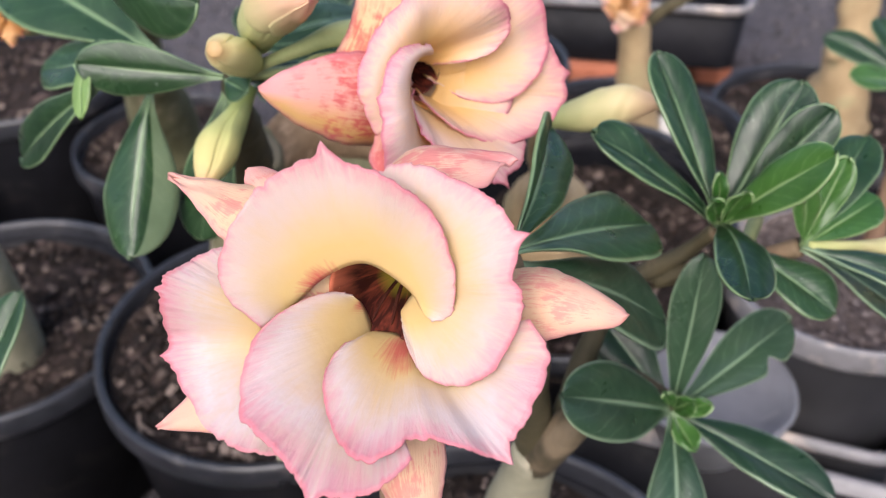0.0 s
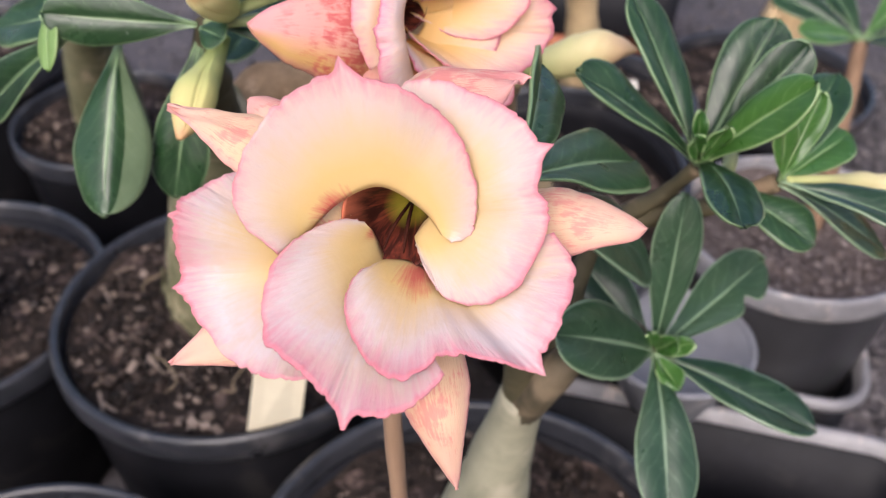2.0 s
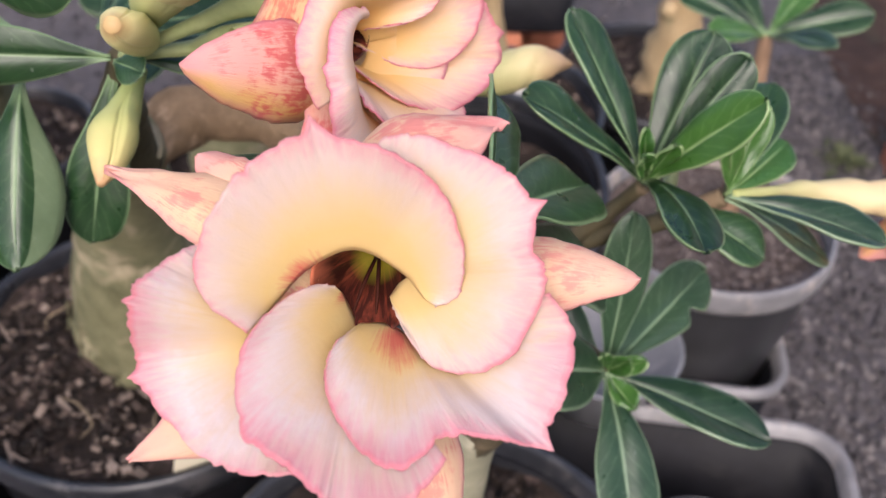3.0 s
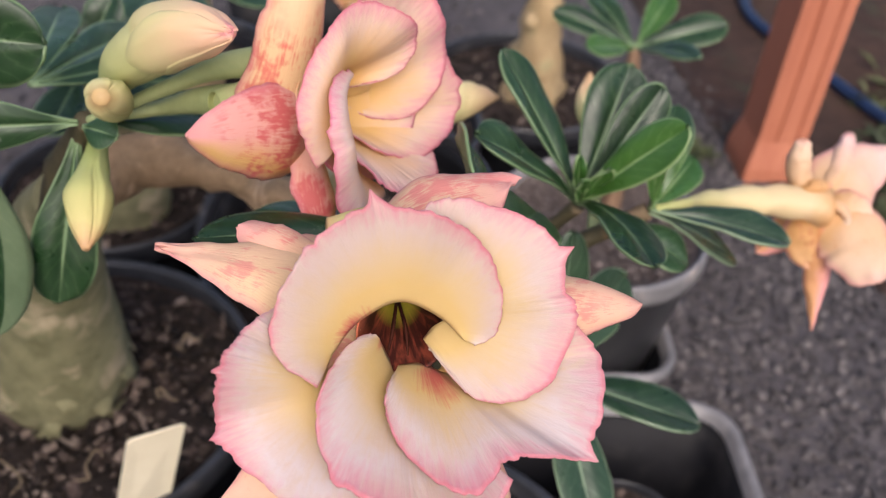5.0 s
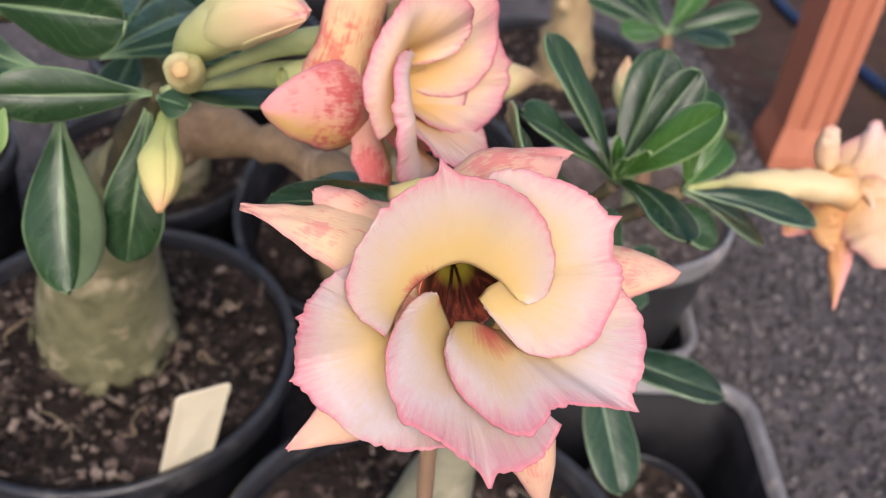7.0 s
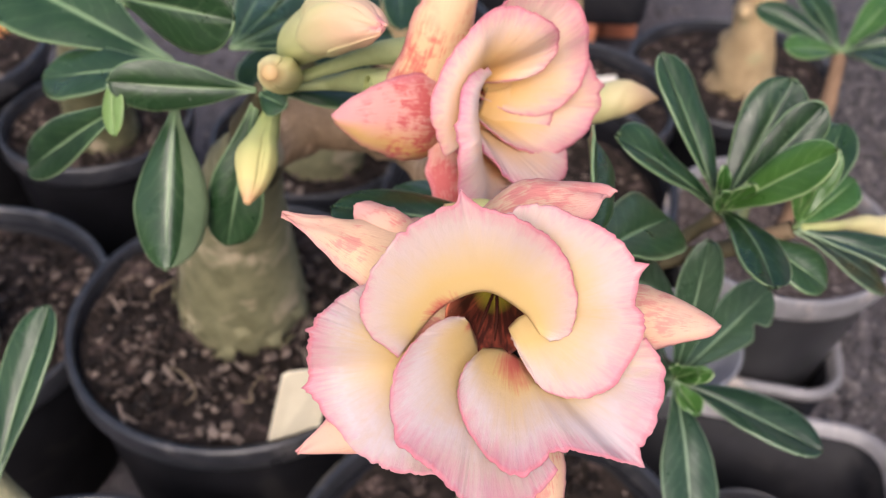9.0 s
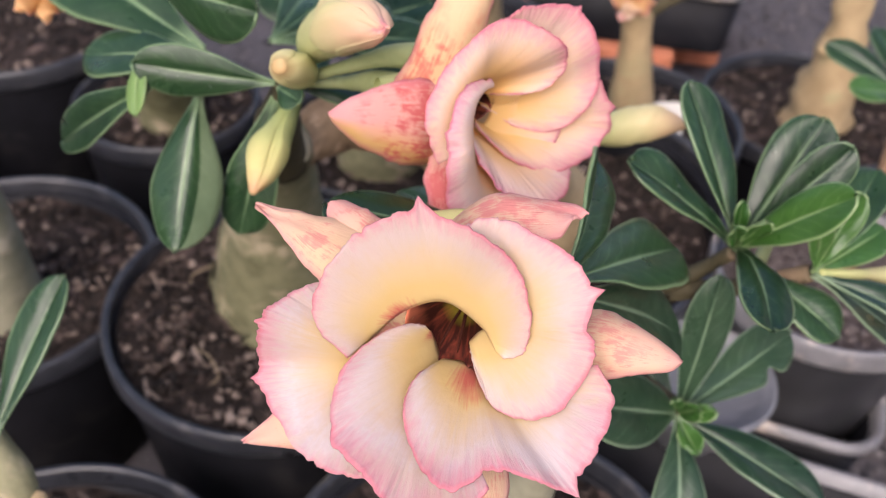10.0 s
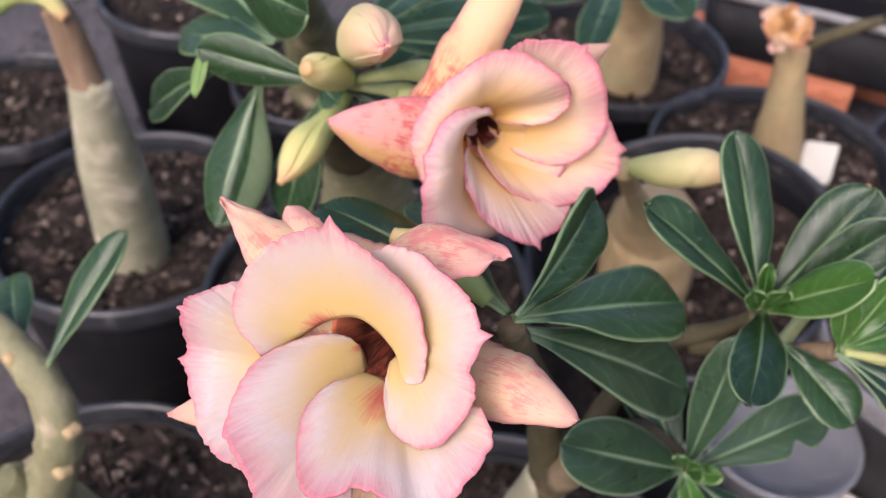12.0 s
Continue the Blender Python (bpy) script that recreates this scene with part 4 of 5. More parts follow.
leaf(plant_c, (0.166, 0.355, 0.399), (0.1945, 0.333, 0.392), 0.0205, (0.2, -0.4, 0.85), 0.08, (16, 16), 1.4, roll_tip=0.10)
for tip, w in (((0.153, 0.352, 0.421), 0.008), ((0.163, 0.352, 0.424), 0.0075), ((0.157, 0.364, 0.424), 0.006), ((0.166, 0.358, 0.420), 0.006)):
    leaf(plant_c, RA, tip, w, (0, -0.9, 0.4), 0.0, (25, 25), 1.3, "young")

# side rosette with the drooping flower
RF = (0.186, 0.353, 0.402)
leaf(plant_c, RF, (0.2155, 0.391, 0.424), 0.0195, (-0.4, -0.7, 0.6), 0.02, (16, 16), 1.5)
leaf(plant_c, RF, (0.2185, 0.374, 0.4085), 0.016, (-0.2, -0.7, 0.7), 0.03, (14, 14), 1.5, "young")
leaf(plant_c, RF, (0.2315, 0.3255, 0.400), 0.019, (0.1, -0.2, 1), 0.06, (20, 26), 1.4, kind="sheened")
leaf(plant_c, RF, (0.232, 0.347, 0.374), 0.017, (0.1, -0.3, 0.9), 0.05, (16, 16), 1.4, kind="sheened")
leaf(plant_c, RF, (0.182, 0.350, 0.428), 0.011, (0.3, -0.9, 0.3), 0.0, (20, 20), 1.3, "young")
leaf(plant_c, RF, (0.198, 0.364, 0.430), 0.012, (-0.2, -0.9, 0.3), 0.0, (20, 20), 1.3, "young")

bud(plant_c, [(0.189, 0.412, 0.402), (0.1905, 0.417, 0.407), (0.192, 0.422, 0.413), (0.194, 0.427, 0.421)], [0.0022, 0.0052, 0.0050, 0.0008], BUD_CREAM, "short pale yellow bud", 0.0006, turns=0.4)
stem(plant_c, [(0.170, 0.364, 0.386), (0.182, 0.390, 0.392), (0.189, 0.413, 0.403)], [0.003, 0.0022, 0.0022], STALK, "stalk")

# lower rosette
RD = (0.149, 0.342, 0.331)
leaf(plant_c, RD, (0.154, 0.3515, 0.397), 0.0180, (0.0, -0.85, 0.5), 0.03, (12, 12), 1.35, kind="sheened")
leaf(plant_c, RD, (0.200, 0.374, 0.349), 0.0235, (-0.1, -0.75, 0.65), 0.03, (8, 8), 1.75, notch=0.5, kind="sheened")
leaf(plant_c, RD, (0.2025, 0.3075, 0.3235), 0.0225, (0.1, -0.4, 0.9), 0.05, (4, 30), 1.15, roll_tip=0.04, kind="sheened")
leaf(plant_c, RD, (0.145, 0.283, 0.310), 0.024, (0.05, -0.4, 0.9), 0.10, (14, 14), 1.4, roll_tip=0.10, kind="sheened")
leaf(plant_c, RD, (0.1045, 0.302, 0.3825), 0.028, (0.2, -0.6, 0.75), 0.07, (14, 20), 1.35, kind="sheened")
leaf(plant_c, RD, (0.122, 0.365, 0.360), 0.022, (0.1, -0.7, 0.7), 0.03, (10, 10), 1.6, kind="sheened")
for tip, w in (((0.153, 0.333, 0.345), 0.009), ((0.161, 0.336, 0.341), 0.008), ((0.144, 0.335, 0.347), 0.007), ((0.155, 0.325, 0.329), 0.010)):
    leaf(plant_c, RD, tip, w, (0, -0.7, 0.7), 0.0, (25, 25), 1.2, "young")

# the drooping flower at the side
WORLD = Matrix.Identity(4)
bm = tube([(0.188, 0.353, 0.402), (0.205, 0.357, 0.399), (0.224, 0.365, 0.391), (0.245, 0.364, 0.388), (0.264, 0.359, 0.387), (0.276, 0.355, 0.385)], [0.0022, 0.0025, 0.0036, 0.0060, 0.0074, 0.0095], 24, 28, 0.0018, 110)
fl2 = part("flower", bm, OLD_TUBE, plant_c, "fading peach flower hanging out to the side")
VIEW = (-0.62, -0.58, 0.52)
outer_lobe(fl2, WORLD, (275, 356, 386), (296, 362, 395), (318, 364, 400), 38, FADED_PINK, VIEW, 0.3, 0, 31, 0.35, crumple=1.2)
outer_lobe(fl2, WORLD, (273, 352, 383), (270, 340, 362), (263, 325, 343), 19, DROOP_TIP, VIEW, 0.55, 0, 32, 0.1, crumple=1.0)
outer_lobe(fl2, WORLD, (277, 352, 385), (281, 337, 380), (281, 319, 371), 36, FADED, (-0.4, -0.7, 0.6), 0.35, 0, 33, 0.8, crumple=1.2)
outer_lobe(fl2, WORLD, (270, 356, 382), (264, 360, 368), (258, 364, 356), 22, DROOP_TIP, VIEW, 0.5, 0, 34, 0.5, crumple=1.2)
outer_lobe(fl2, WORLD, (268, 357, 388), (264, 364, 401), (266, 369, 412), 19, FADED, VIEW, 0.75, 0, 35, 0.85, crumple=1.8)
outer_lobe(fl2, WORLD, (278, 358, 390), (292, 369, 399), (299, 376, 406), 17, FADED_PINK, VIEW, 0.7, 0, 36, 0.8, crumple=1.8)
outer_lobe(fl2, WORLD, (276, 352, 386), (284, 347, 385), (290, 342, 379), 26, FADED, VIEW, 0.6, 30, 37, 0.6, crumple=1.5)
outer_lobe(fl2, WORLD, (270, 353, 382), (268, 349, 373), (270, 342, 362), 26, DRYPETAL, VIEW, 0.4, -10, 39, 0.7, crumple=1.5)
outer_lobe(fl2, WORLD, (272, 353, 391), (278, 347, 388), (281, 343, 380), 11, FADED, VIEW, 1.0, 35, 38, 0.7, crumple=1.2)
outer_lobe(fl2, WORLD, (262, 357, 391), (268, 356, 396), (275, 354, 397), 13, DRYPETAL, VIEW, 0.8, 0, 40, 0.8, crumple=1.2)

stake = tagged(link_mesh("plant_stake", tube([(0.056, 0.272, 0.165), (0.052, 0.266, 0.28), (0.049, 0.263, 0.40)], [0.0030, 0.0028, 0.0026], 10, 20, 0.0004, 90), STAKE), "thin dry brown stick standing in the soil", "stake")

# ---- plant with buds and the second flower ----
plant_l = thing("desert_rose_plant", "desert rose with a fat caudex, buds and a red-mottled flower", ROSE, "desert rose plants")
stem(plant_l, [(-0.057, 0.553, 0.165), (-0.056, 0.550, 0.19), (-0.053, 0.542, 0.23), (-0.045, 0.520, 0.29), (-0.034, 0.480, 0.345), (-0.022, 0.437, 0.388)], [0.036, 0.041, 0.037, 0.027, 0.019, 0.013], BARK, "trunk", "thick khaki swollen caudex", 0.002)
stem(plant_l, [(-0.024, 0.440, 0.378), (-0.020, 0.420, 0.408), (-0.014, 0.402, 0.434), (-0.010, 0.389, 0.4485)], [0.013, 0.009, 0.0052, 0.0036], ridges=((0.4, 0.0015),))
stem(plant_l, [(-0.026, 0.460, 0.365), (0.003, 0.472, 0.381), (0.040, 0.452, 0.377), (0.058, 0.430, 0.376), (0.075, 0.405, 0.385)], [0.013, 0.0115, 0.0095, 0.0075, 0.004], BRANCH_TAN, lump=0.006, ridges=((0.22, 0.002), (0.35, 0.003), (0.47, 0.002), (0.58, 0.003), (0.75, 0.002)))
rnd = random.Random(77)
for k in range(26):
    a, z0 = 2 * math.pi * k / 26 + rnd.uniform(-0.1, 0.1), rnd.uniform(0.163, 0.195)
    high, half, flare = rnd.uniform(0.008, 0.020), rnd.uniform(0.10, 0.22), rnd.uniform(0.001, 0.005)

    def flake(s, t, a=a, z0=z0, high=high, half=half, flare=flare, k=k):
        w = a + (2 * s - 1) * half * (0.5 + 0.5 * t) + 0.06 * noise.noise(Vector((k, t * 4, s)))
        r = 0.0415 + flare * (1 - t) ** 2 + 0.0012 * noise.noise(Vector((s * 4, t * 5, k * 3.1)))
        return Vector((-0.0565 + r * math.cos(w), 0.551 + r * math.sin(w), z0 + high * t + 0.003 * noise.noise(Vector((s * 5, k, 0)))))

    part("bark_flake", sheet(flake, 6, 5, 0.0005), BARK, plant_l)
LC = (-0.009, 0.386, 0.450)
leaf(plant_l, (-0.0125, 0.387, 0.4495), (-0.0615, 0.3835, 0.4560), 0.0190, (0.0, -0.96, 0.30), 0.03, (5, 9), 1.25, wave=0.0005)
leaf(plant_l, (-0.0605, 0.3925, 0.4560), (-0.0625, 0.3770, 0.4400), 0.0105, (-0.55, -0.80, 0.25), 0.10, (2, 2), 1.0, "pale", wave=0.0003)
leaf(plant_l, (-0.055, 0.386, 0.448), (-0.1115, 0.4125, 0.4005), 0.020, (0.1, -0.7, 0.7), 0.04, (20, 16), 1.25)
leaf(plant_l, (-0.043, 0.398, 0.438), (-0.0505, 0.3560, 0.3950), 0.0285, (-0.35, -0.90, 0.20), 0.06, (-50, 4), 1.10, turned=True)
leaf(plant_l, (-0.0135, 0.394, 0.442), (-0.0305, 0.3755, 0.3865), 0.0225, (-0.2, -0.95, 0.30), 0.05, (10, 14), 1.5)
leaf(plant_l, (-0.0115, 0.384, 0.4500), (-0.0024, 0.374, 0.4512), 0.0110, (0.1, -0.80, 0.60), 0.10, (3, 3), 1.0, wave=0.0002)
leaf(plant_l, LC, (0.03, 0.40, 0.44), 0.018, (0.0, -0.5, 0.8), 0.05, (14, 14), 1.5)
bud(plant_l, [(-0.006, 0.396, 0.441), (-0.0085, 0.391, 0.4365), (-0.011, 0.380, 0.4340), (-0.0133, 0.369, 0.4320), (-0.0148, 0.359, 0.4300), (-0.0162, 0.3506, 0.4280)], [0.0027, 0.0036, 0.0052, 0.0074, 0.0053, 0.0011], BUD_GREEN, "yellow green hanging bud", 0.0009, turns=0.2)
bud(plant_l, [(-0.002, 0.382, 0.456), (-0.001, 0.376, 0.461), (-0.002, 0.368, 0.467), (-0.0035, 0.360, 0.4725), (-0.0042, 0.3545, 0.4760)], [0.0030, 0.0056, 0.0061, 0.0052, 0.0022], BUD, "small pale green bud with a brown tip", 0.0007, turns=0.25)
wrapped_bud(plant_l, [(0.000, 0.392, 0.460), (0.006, 0.378, 0.474), (0.0155, 0.361, 0.488), (0.024, 0.346, 0.4965), (0.0295, 0.3355, 0.5005)], [0.0046, 0.0078, 0.0083, 0.0058, 0.0016])
stem(plant_l, [LC, (0.002, 0.388, 0.450), (0.014, 0.386, 0.452), (0.024, 0.372, 0.461), (0.034, 0.359, 0.467)], [0.0020, 0.0021, 0.0026, 0.0042, 0.0054], STALK, "stalk", "pale green flower stalk", 0.0005, ((0.35, 0.0012), (0.55, 0.0012)))
stem(plant_l, [LC, (0.014, 0.378, 0.463), (0.032, 0.368, 0.474), (0.054, 0.359, 0.478)], [0.0018, 0.0022, 0.0040, 0.0060], STALK, "stalk", "pale green flower stalk", 0.0005)

BM = flower_frame((0.0582, 0.3447, 0.4696), (0.8372, 0.5469, 0.0), (-0.1772, 0.2712, 0.9461), (0.517, -0.792, 0.324))
fb = flower_tube("flower", BM, [(3, 2, -6, 11), (2, 2, -14, 8), (-4, 4, -22, 6.5), (-14, 6, -26, 5), (-20, 7.5, -27, 3.6)], plant_l, "second peach flower, its outer lobes mottled red", CALYX)
throat_cup(fb, BM @ Matrix.Translation(mm((0.5, 2.5, -1.0))), 0.3, 16, 6.5, (0.5, 1.0))
funnel(fb, BM, [(6.0, -2.5, 0.5), (9, 0.5, 1), (14, 3, 2.5), (19, 6, 4.5), (23, 8, 5)], PETAL_BACK)
petal(fb, BM, [(-24.0, -7, 15), (-27, 3, 14.5), (-25.5, 11, 14.5), (-18, 21, 16), (-8, 27.5, 17.5), (2, 29.8, 17.5), (11, 26.5, 19.5), (18.9, 19.7, 20.5), (23, 13, 17), (21, 8, 14.5), (15.2, 4.7, 12.5), (8, 4.5, 6.5), (4.5, 5, 2)],
      [(-15, -2, 15), (-11, 6, 13.5), (-5, 9.5, 9), (1, 9, 3), (3.5, 6, -1.5), (4.5, 4, -3)], PETAL_BACK, 3.0, frill=0.75, seed=11)
petal(fb, BM, [(2, 26, 12), (8, 31, 15), (13.9, 31.2, 16.6), (21, 30, 19), (26.7, 26.3, 20.5), (31, 18, 20.5), (35, 5, 17), (31, -5.4, 13.8), (22.2, -10.9, 9.0), (12.9, -8.5, 4.2), (6.7, -3, -1), (4, 0, -3.5)],
      [(8, 12, 4), (10, 6, 1), (9, 2, -1.5), (6, 0, -3.5), (4, 1, -5)], PETAL_BACK, 0.8, spikes=((0.34, 1.8),), frill=0.75, seed=12)
petal(fb, BM, [(32, 8, 13), (37, 2, 15), (40.5, -8.7, 14.8), (40, -16, 12.5), (31, -21.5, 13), (22, -22.5, 13.5), (15.3, -21.8, 13.4), (8, -18, 12.5), (2.6, -13.5, 10.5), (-1, -8, 6.5), (-2.2, -3.3, 2)],
      [(16, -3, -1.5), (10, -5, -2), (4, -5.5, -2), (1, -4, -3), (0, -2, -4)], PETAL_BACK, 0.8, spikes=((0.18, 1.8),), frill=0.75, seed=13)
petal(fb, BM, [(26, -22, 11), (19, -27.3, 18), (11, -29, 22), (4.7, -28.9, 24), (-3, -24, 22.5), (-8.6, -17.4, 20), (-11, -10, 16), (-9.5, -4, 10.5), (-5.5, 0, 4)],
      [(8, -13, 2), (2, -10, 2), (-3, -6, 2), (-4.5, -2.5, 0), (-4, 0, -2)], PETAL_BACK_PINK, 2.4, spikes=((0.30, 2.0),), frill=0.75, seed=14)
petal(fb, BM, [(2, -30, 8), (-10, -31, 12), (-21, -27.5, 18), (-26.3, -18, 21.5), (-27, -8, 23.5), (-26.3, 1, 24), (-24.2, 8, 23), (-17, 13.6, 20), (-8.5, 14.5, 16), (-1.0, 12.2, 11.5), (1.5, 9.5, 6)],
      [(-1, -20, 5), (-6.5, -11, 6), (-8, -3, 6.5), (-7.5, 3, 5.5), (-4.5, 7, 3), (-1, 8, 1)], PETAL_BACK_PINK, 8.5, frill=0.75, seed=15)
outer_lobe(fb, BM, (3, -11, -9), (-21, 0, -2), (-46.9, 10.5, -4.5), 44, LOBE_RED, (-0.4, 0.1, 0.9), 0.42, 0, 21, 0.10, True)
outer_lobe(fb, BM, (-15, -2, -11), (3, 33, -2), (28, 66.0, -8), 27, LOBE_CREAM, (-0.4, 0.1, 1), 0.45, 0, 22, taper=0.5)
outer_lobe(fb, BM, (14, 6, -8), (32, 18, 2), (46, 22, -4), 20, LOBE, (0.2, 0.2, 1), 0.5, 0, 23)
outer_lobe(fb, BM, (-4, -8, -8), (-14, -24, 2), (-18, -38, 2), 22, LOBE_RED, (-0.2, -0.2, 1), 0.5, 0, 24)

# ---- plant in the rear pot with the pointed bud ----
plant_r = thing("desert_rose_plant", "desert rose with a pale caudex and one long yellow bud", ROSE, "desert rose plants")
stem(plant_r, [(0.129, 0.632, 0.135), (0.127, 0.624, 0.212), (0.122, 0.600, 0.245), (0.115, 0.55, 0.290), (0.105, 0.48, 0.36), (0.102, 0.43, 0.405)], [0.034, 0.033, 0.022, 0.008, 0.005, 0.004], BARK_PALE, "trunk", "pale smooth caudex", 0.002)
bud(plant_r, [(0.105, 0.425, 0.41), (0.117, 0.420, 0.415), (0.130, 0.419, 0.420), (0.139, 0.418, 0.421), (0.147, 0.418, 0.420)], [0.0036, 0.0070, 0.0078, 0.0052, 0.0010], BUD_CREAM, "long pale yellow bud with a peach tip", 0.0006)

# ---- conical caudex with a cut top ----
plant_m = thing("desert_rose_plant", "cut-back desert rose, a bare green cone with a dry stub", ROSE, "desert rose plants")
stem(plant_m, [(-0.253, 0.560, 0.125), (-0.250, 0.557, 0.17), (-0.245, 0.549, 0.24), (-0.239, 0.542, 0.30), (-0.2385, 0.541, 0.308)], [0.027, 0.026, 0.022, 0.0155, 0.013], BARK_GREY, "trunk", "smooth grey green cone-shaped caudex", 0.0005)
stem(plant_m, [(-0.239, 0.542, 0.30), (-0.243, 0.540, 0.34), (-0.247, 0.538, 0.365)], [0.0125, 0.0105, 0.0085], STUB_SKIN, "stub", "brown dry cut stem", 0.0012)
part("scar_ring", tube([(-0.2390, 0.5422, 0.3030), (-0.2388, 0.5420, 0.3075), (-0.2388, 0.5419, 0.3120)], [0.0130, 0.0150, 0.0130], 24, 8, 0.0003, 90), BARK_GREY, plant_m, "pale raised ring of an old cut")
bud(plant_m, [(-0.285, 0.530, 0.36), (-0.265, 0.532, 0.372), (-0.248, 0.534, 0.373), (-0.236, 0.533, 0.362)], [0.005, 0.005, 0.006, 0.004], BUD_GREEN, "pale yellow green shoot")

# ---- near plant at the edge ----
plant_n = thing("desert_rose_plant", "desert rose with a forked olive trunk and two leaves", ROSE, "desert rose plants")
stem(plant_n, [(-0.152, 0.322, 0.12), (-0.150, 0.310, 0.19), (-0.137, 0.300, 0.245), (-0.119, 0.303, 0.279), (-0.110, 0.304, 0.308), (-0.119, 0.312, 0.325), (-0.138, 0.321, 0.335), (-0.152, 0.326, 0.342)], [0.034, 0.028, 0.017, 0.0108, 0.0088, 0.0082, 0.0072, 0.006], BARK, "trunk", "knobbly olive trunk with pale leaf scars", 0.0014, ((0.50, 0.0010), (0.62, 0.0012), (0.73, 0.0010)))
stem(plant_n, [(-0.136, 0.300, 0.245), (-0.136, 0.294, 0.266), (-0.1365, 0.290, 0.274), (-0.137, 0.289, 0.276)], [0.012, 0.010, 0.0085, 0.006], BARK, "stub", "round cut stub")
for a, b in (((-0.131, 0.310, 0.336), 0.0040), ((-0.117, 0.302, 0.322), 0.0036), ((-0.1015, 0.298, 0.312), 0.0034), ((-0.109, 0.292, 0.288), 0.0042)):
    part("leaf_scar", tube([Vector(a) + Vector((0.001, 0.006, -0.002)), Vector(a)], [b, b * 0.7], 10, 4), BARK_PALE, plant_n, "pale round leaf scar")
leaf(plant_n, (-0.117, 0.311, 0.330), (-0.098, 0.361, 0.375), 0.021, (-0.15, -0.6, 0.75), 0.03, (10, 30), 1.5)
leaf(plant_n, (-0.128, 0.316, 0.334), (-0.166, 0.360, 0.332), 0.020, (0.3, -0.6, 0.75), 0.03, (16, 16), 1.5)
leaf(plant_n, (-0.138, 0.320, 0.336), (-0.18, 0.310, 0.345), 0.017, (0.1, -0.4, 0.9), 0.03, (16, 16), 1.5)

# ---- broad-leaved plant behind the buds ----
plant_q = thing("desert_rose_plant", "desert rose with broad blue-green leaves and an orange flower", ROSE, "desert rose plants")
stem(plant_q, [(-0.195, 0.81, 0.14), (-0.190, 0.79, 0.20), (-0.16, 0.70, 0.30), (-0.10, 0.56, 0.40), (-0.05, 0.46, 0.45)], [0.030, 0.028, 0.016, 0.009, 0.006], BARK, "trunk", "khaki caudex")
QC = (-0.045, 0.415, 0.445)
leaf(plant_q, (-0.0491, 0.4289, 0.4377), (-0.1296, 0.4855, 0.455), 0.042, (-0.1, -0.7, 0.7), 0.05, (22, 6), 1.5)
leaf(plant_q, QC, (-0.104, 0.440, 0.428), 0.024, (0.3, -0.5, 0.75), -0.03, (14, 14), 1.6)
leaf(plant_q, (-0.060, 0.412, 0.474), (-0.0198, 0.3860, 0.478), 0.030, (-0.1, -0.85, 0.5), 0.12, (30, -20), 1.4, roll_tip=0.10)
for tip, w in (((-0.014, 0.547, 0.42), 0.022), ((0.020, 0.545, 0.405), 0.022), ((0.045, 0.515, 0.402), 0.022)):
    leaf(plant_q, (-0.03, 0.47, 0.42), tip, w, (0.1, -0.6, 0.8), 0.05, (18, 18), 1.5)
OM = flower_frame((-0.140, 0.500, 0.423), (0.68, 0.23, 0.23), (-0.30, 0.38, 0.58), (0.04, -0.61, 0.44))
stem(plant_q, [(-0.10, 0.56, 0.40), (-0.13, 0.53, 0.405), (-0.139, 0.506, 0.414)], [0.005, 0.004, 0.004], STALK, "stalk")
fo = flower_tube("flower", OM, [(0, 0, 2, 9), (0, 2, -6, 7), (0, 4, -12, 4)], plant_q, "half open orange peach flower", DRYPETAL)
for k in range(6):
    a = radians(60 * k + 15)
    c0, s0 = math.cos(a), math.sin(a)
    outer_lobe(fo, OM, (4 * c0, 4 * s0, -2), (14 * c0, 14 * s0, 8), (21 * c0, 21 * s0, 4), 22, DRYPETAL, (0, 0, 1), 0.6, 15, 60 + k, 0.4)

# ---- rear plants ----
plant_s = thing("desert_rose_plant", "desert rose with a withered orange flower on a short trunk", ROSE, "desert rose plants")
stem(plant_s, [(0.222, 0.826, 0.12), (0.220, 0.823, 0.17), (0.212, 0.812, 0.23), (0.206, 0.803, 0.28)], [0.026, 0.022, 0.015, 0.012], BARK_PALE, "trunk", "pale grey trunk", 0.0015)
stem(plant_s, [(0.207, 0.805, 0.27), (0.235, 0.80, 0.295), (0.262, 0.80, 0.31)], [0.006, 0.005, 0.004])
SM = flower_frame((0.196, 0.792, 0.296), (1, 0, 0), (0, 0.6, 0.8), (0, -0.8, 0.6))
fs = flower_tube("flower", SM, [(0, 0, 0, 8), (0, -4, -8, 6), (4, -10, -14, 4)], plant_s, "withered orange flower", DRYPETAL)
rnd = random.Random(9)
for k in range(7):
    a = radians(51 * k + rnd.uniform(-15, 15))
    q = rnd.uniform(13, 25)
    outer_lobe(fs, SM, (4 * math.cos(a), 4 * math.sin(a), -2), (0.6 * q * math.cos(a), 0.6 * q * math.sin(a), 7), (q * math.cos(a), q * math.sin(a) - 4, rnd.uniform(-6, 12)), rnd.uniform(18, 28), FADED if k % 2 else DRYPETAL, (0, 0, 1), rnd.uniform(0.3, 0.9), rnd.uniform(-40, 40), 40 + k, 0.5, crumple=8.0)

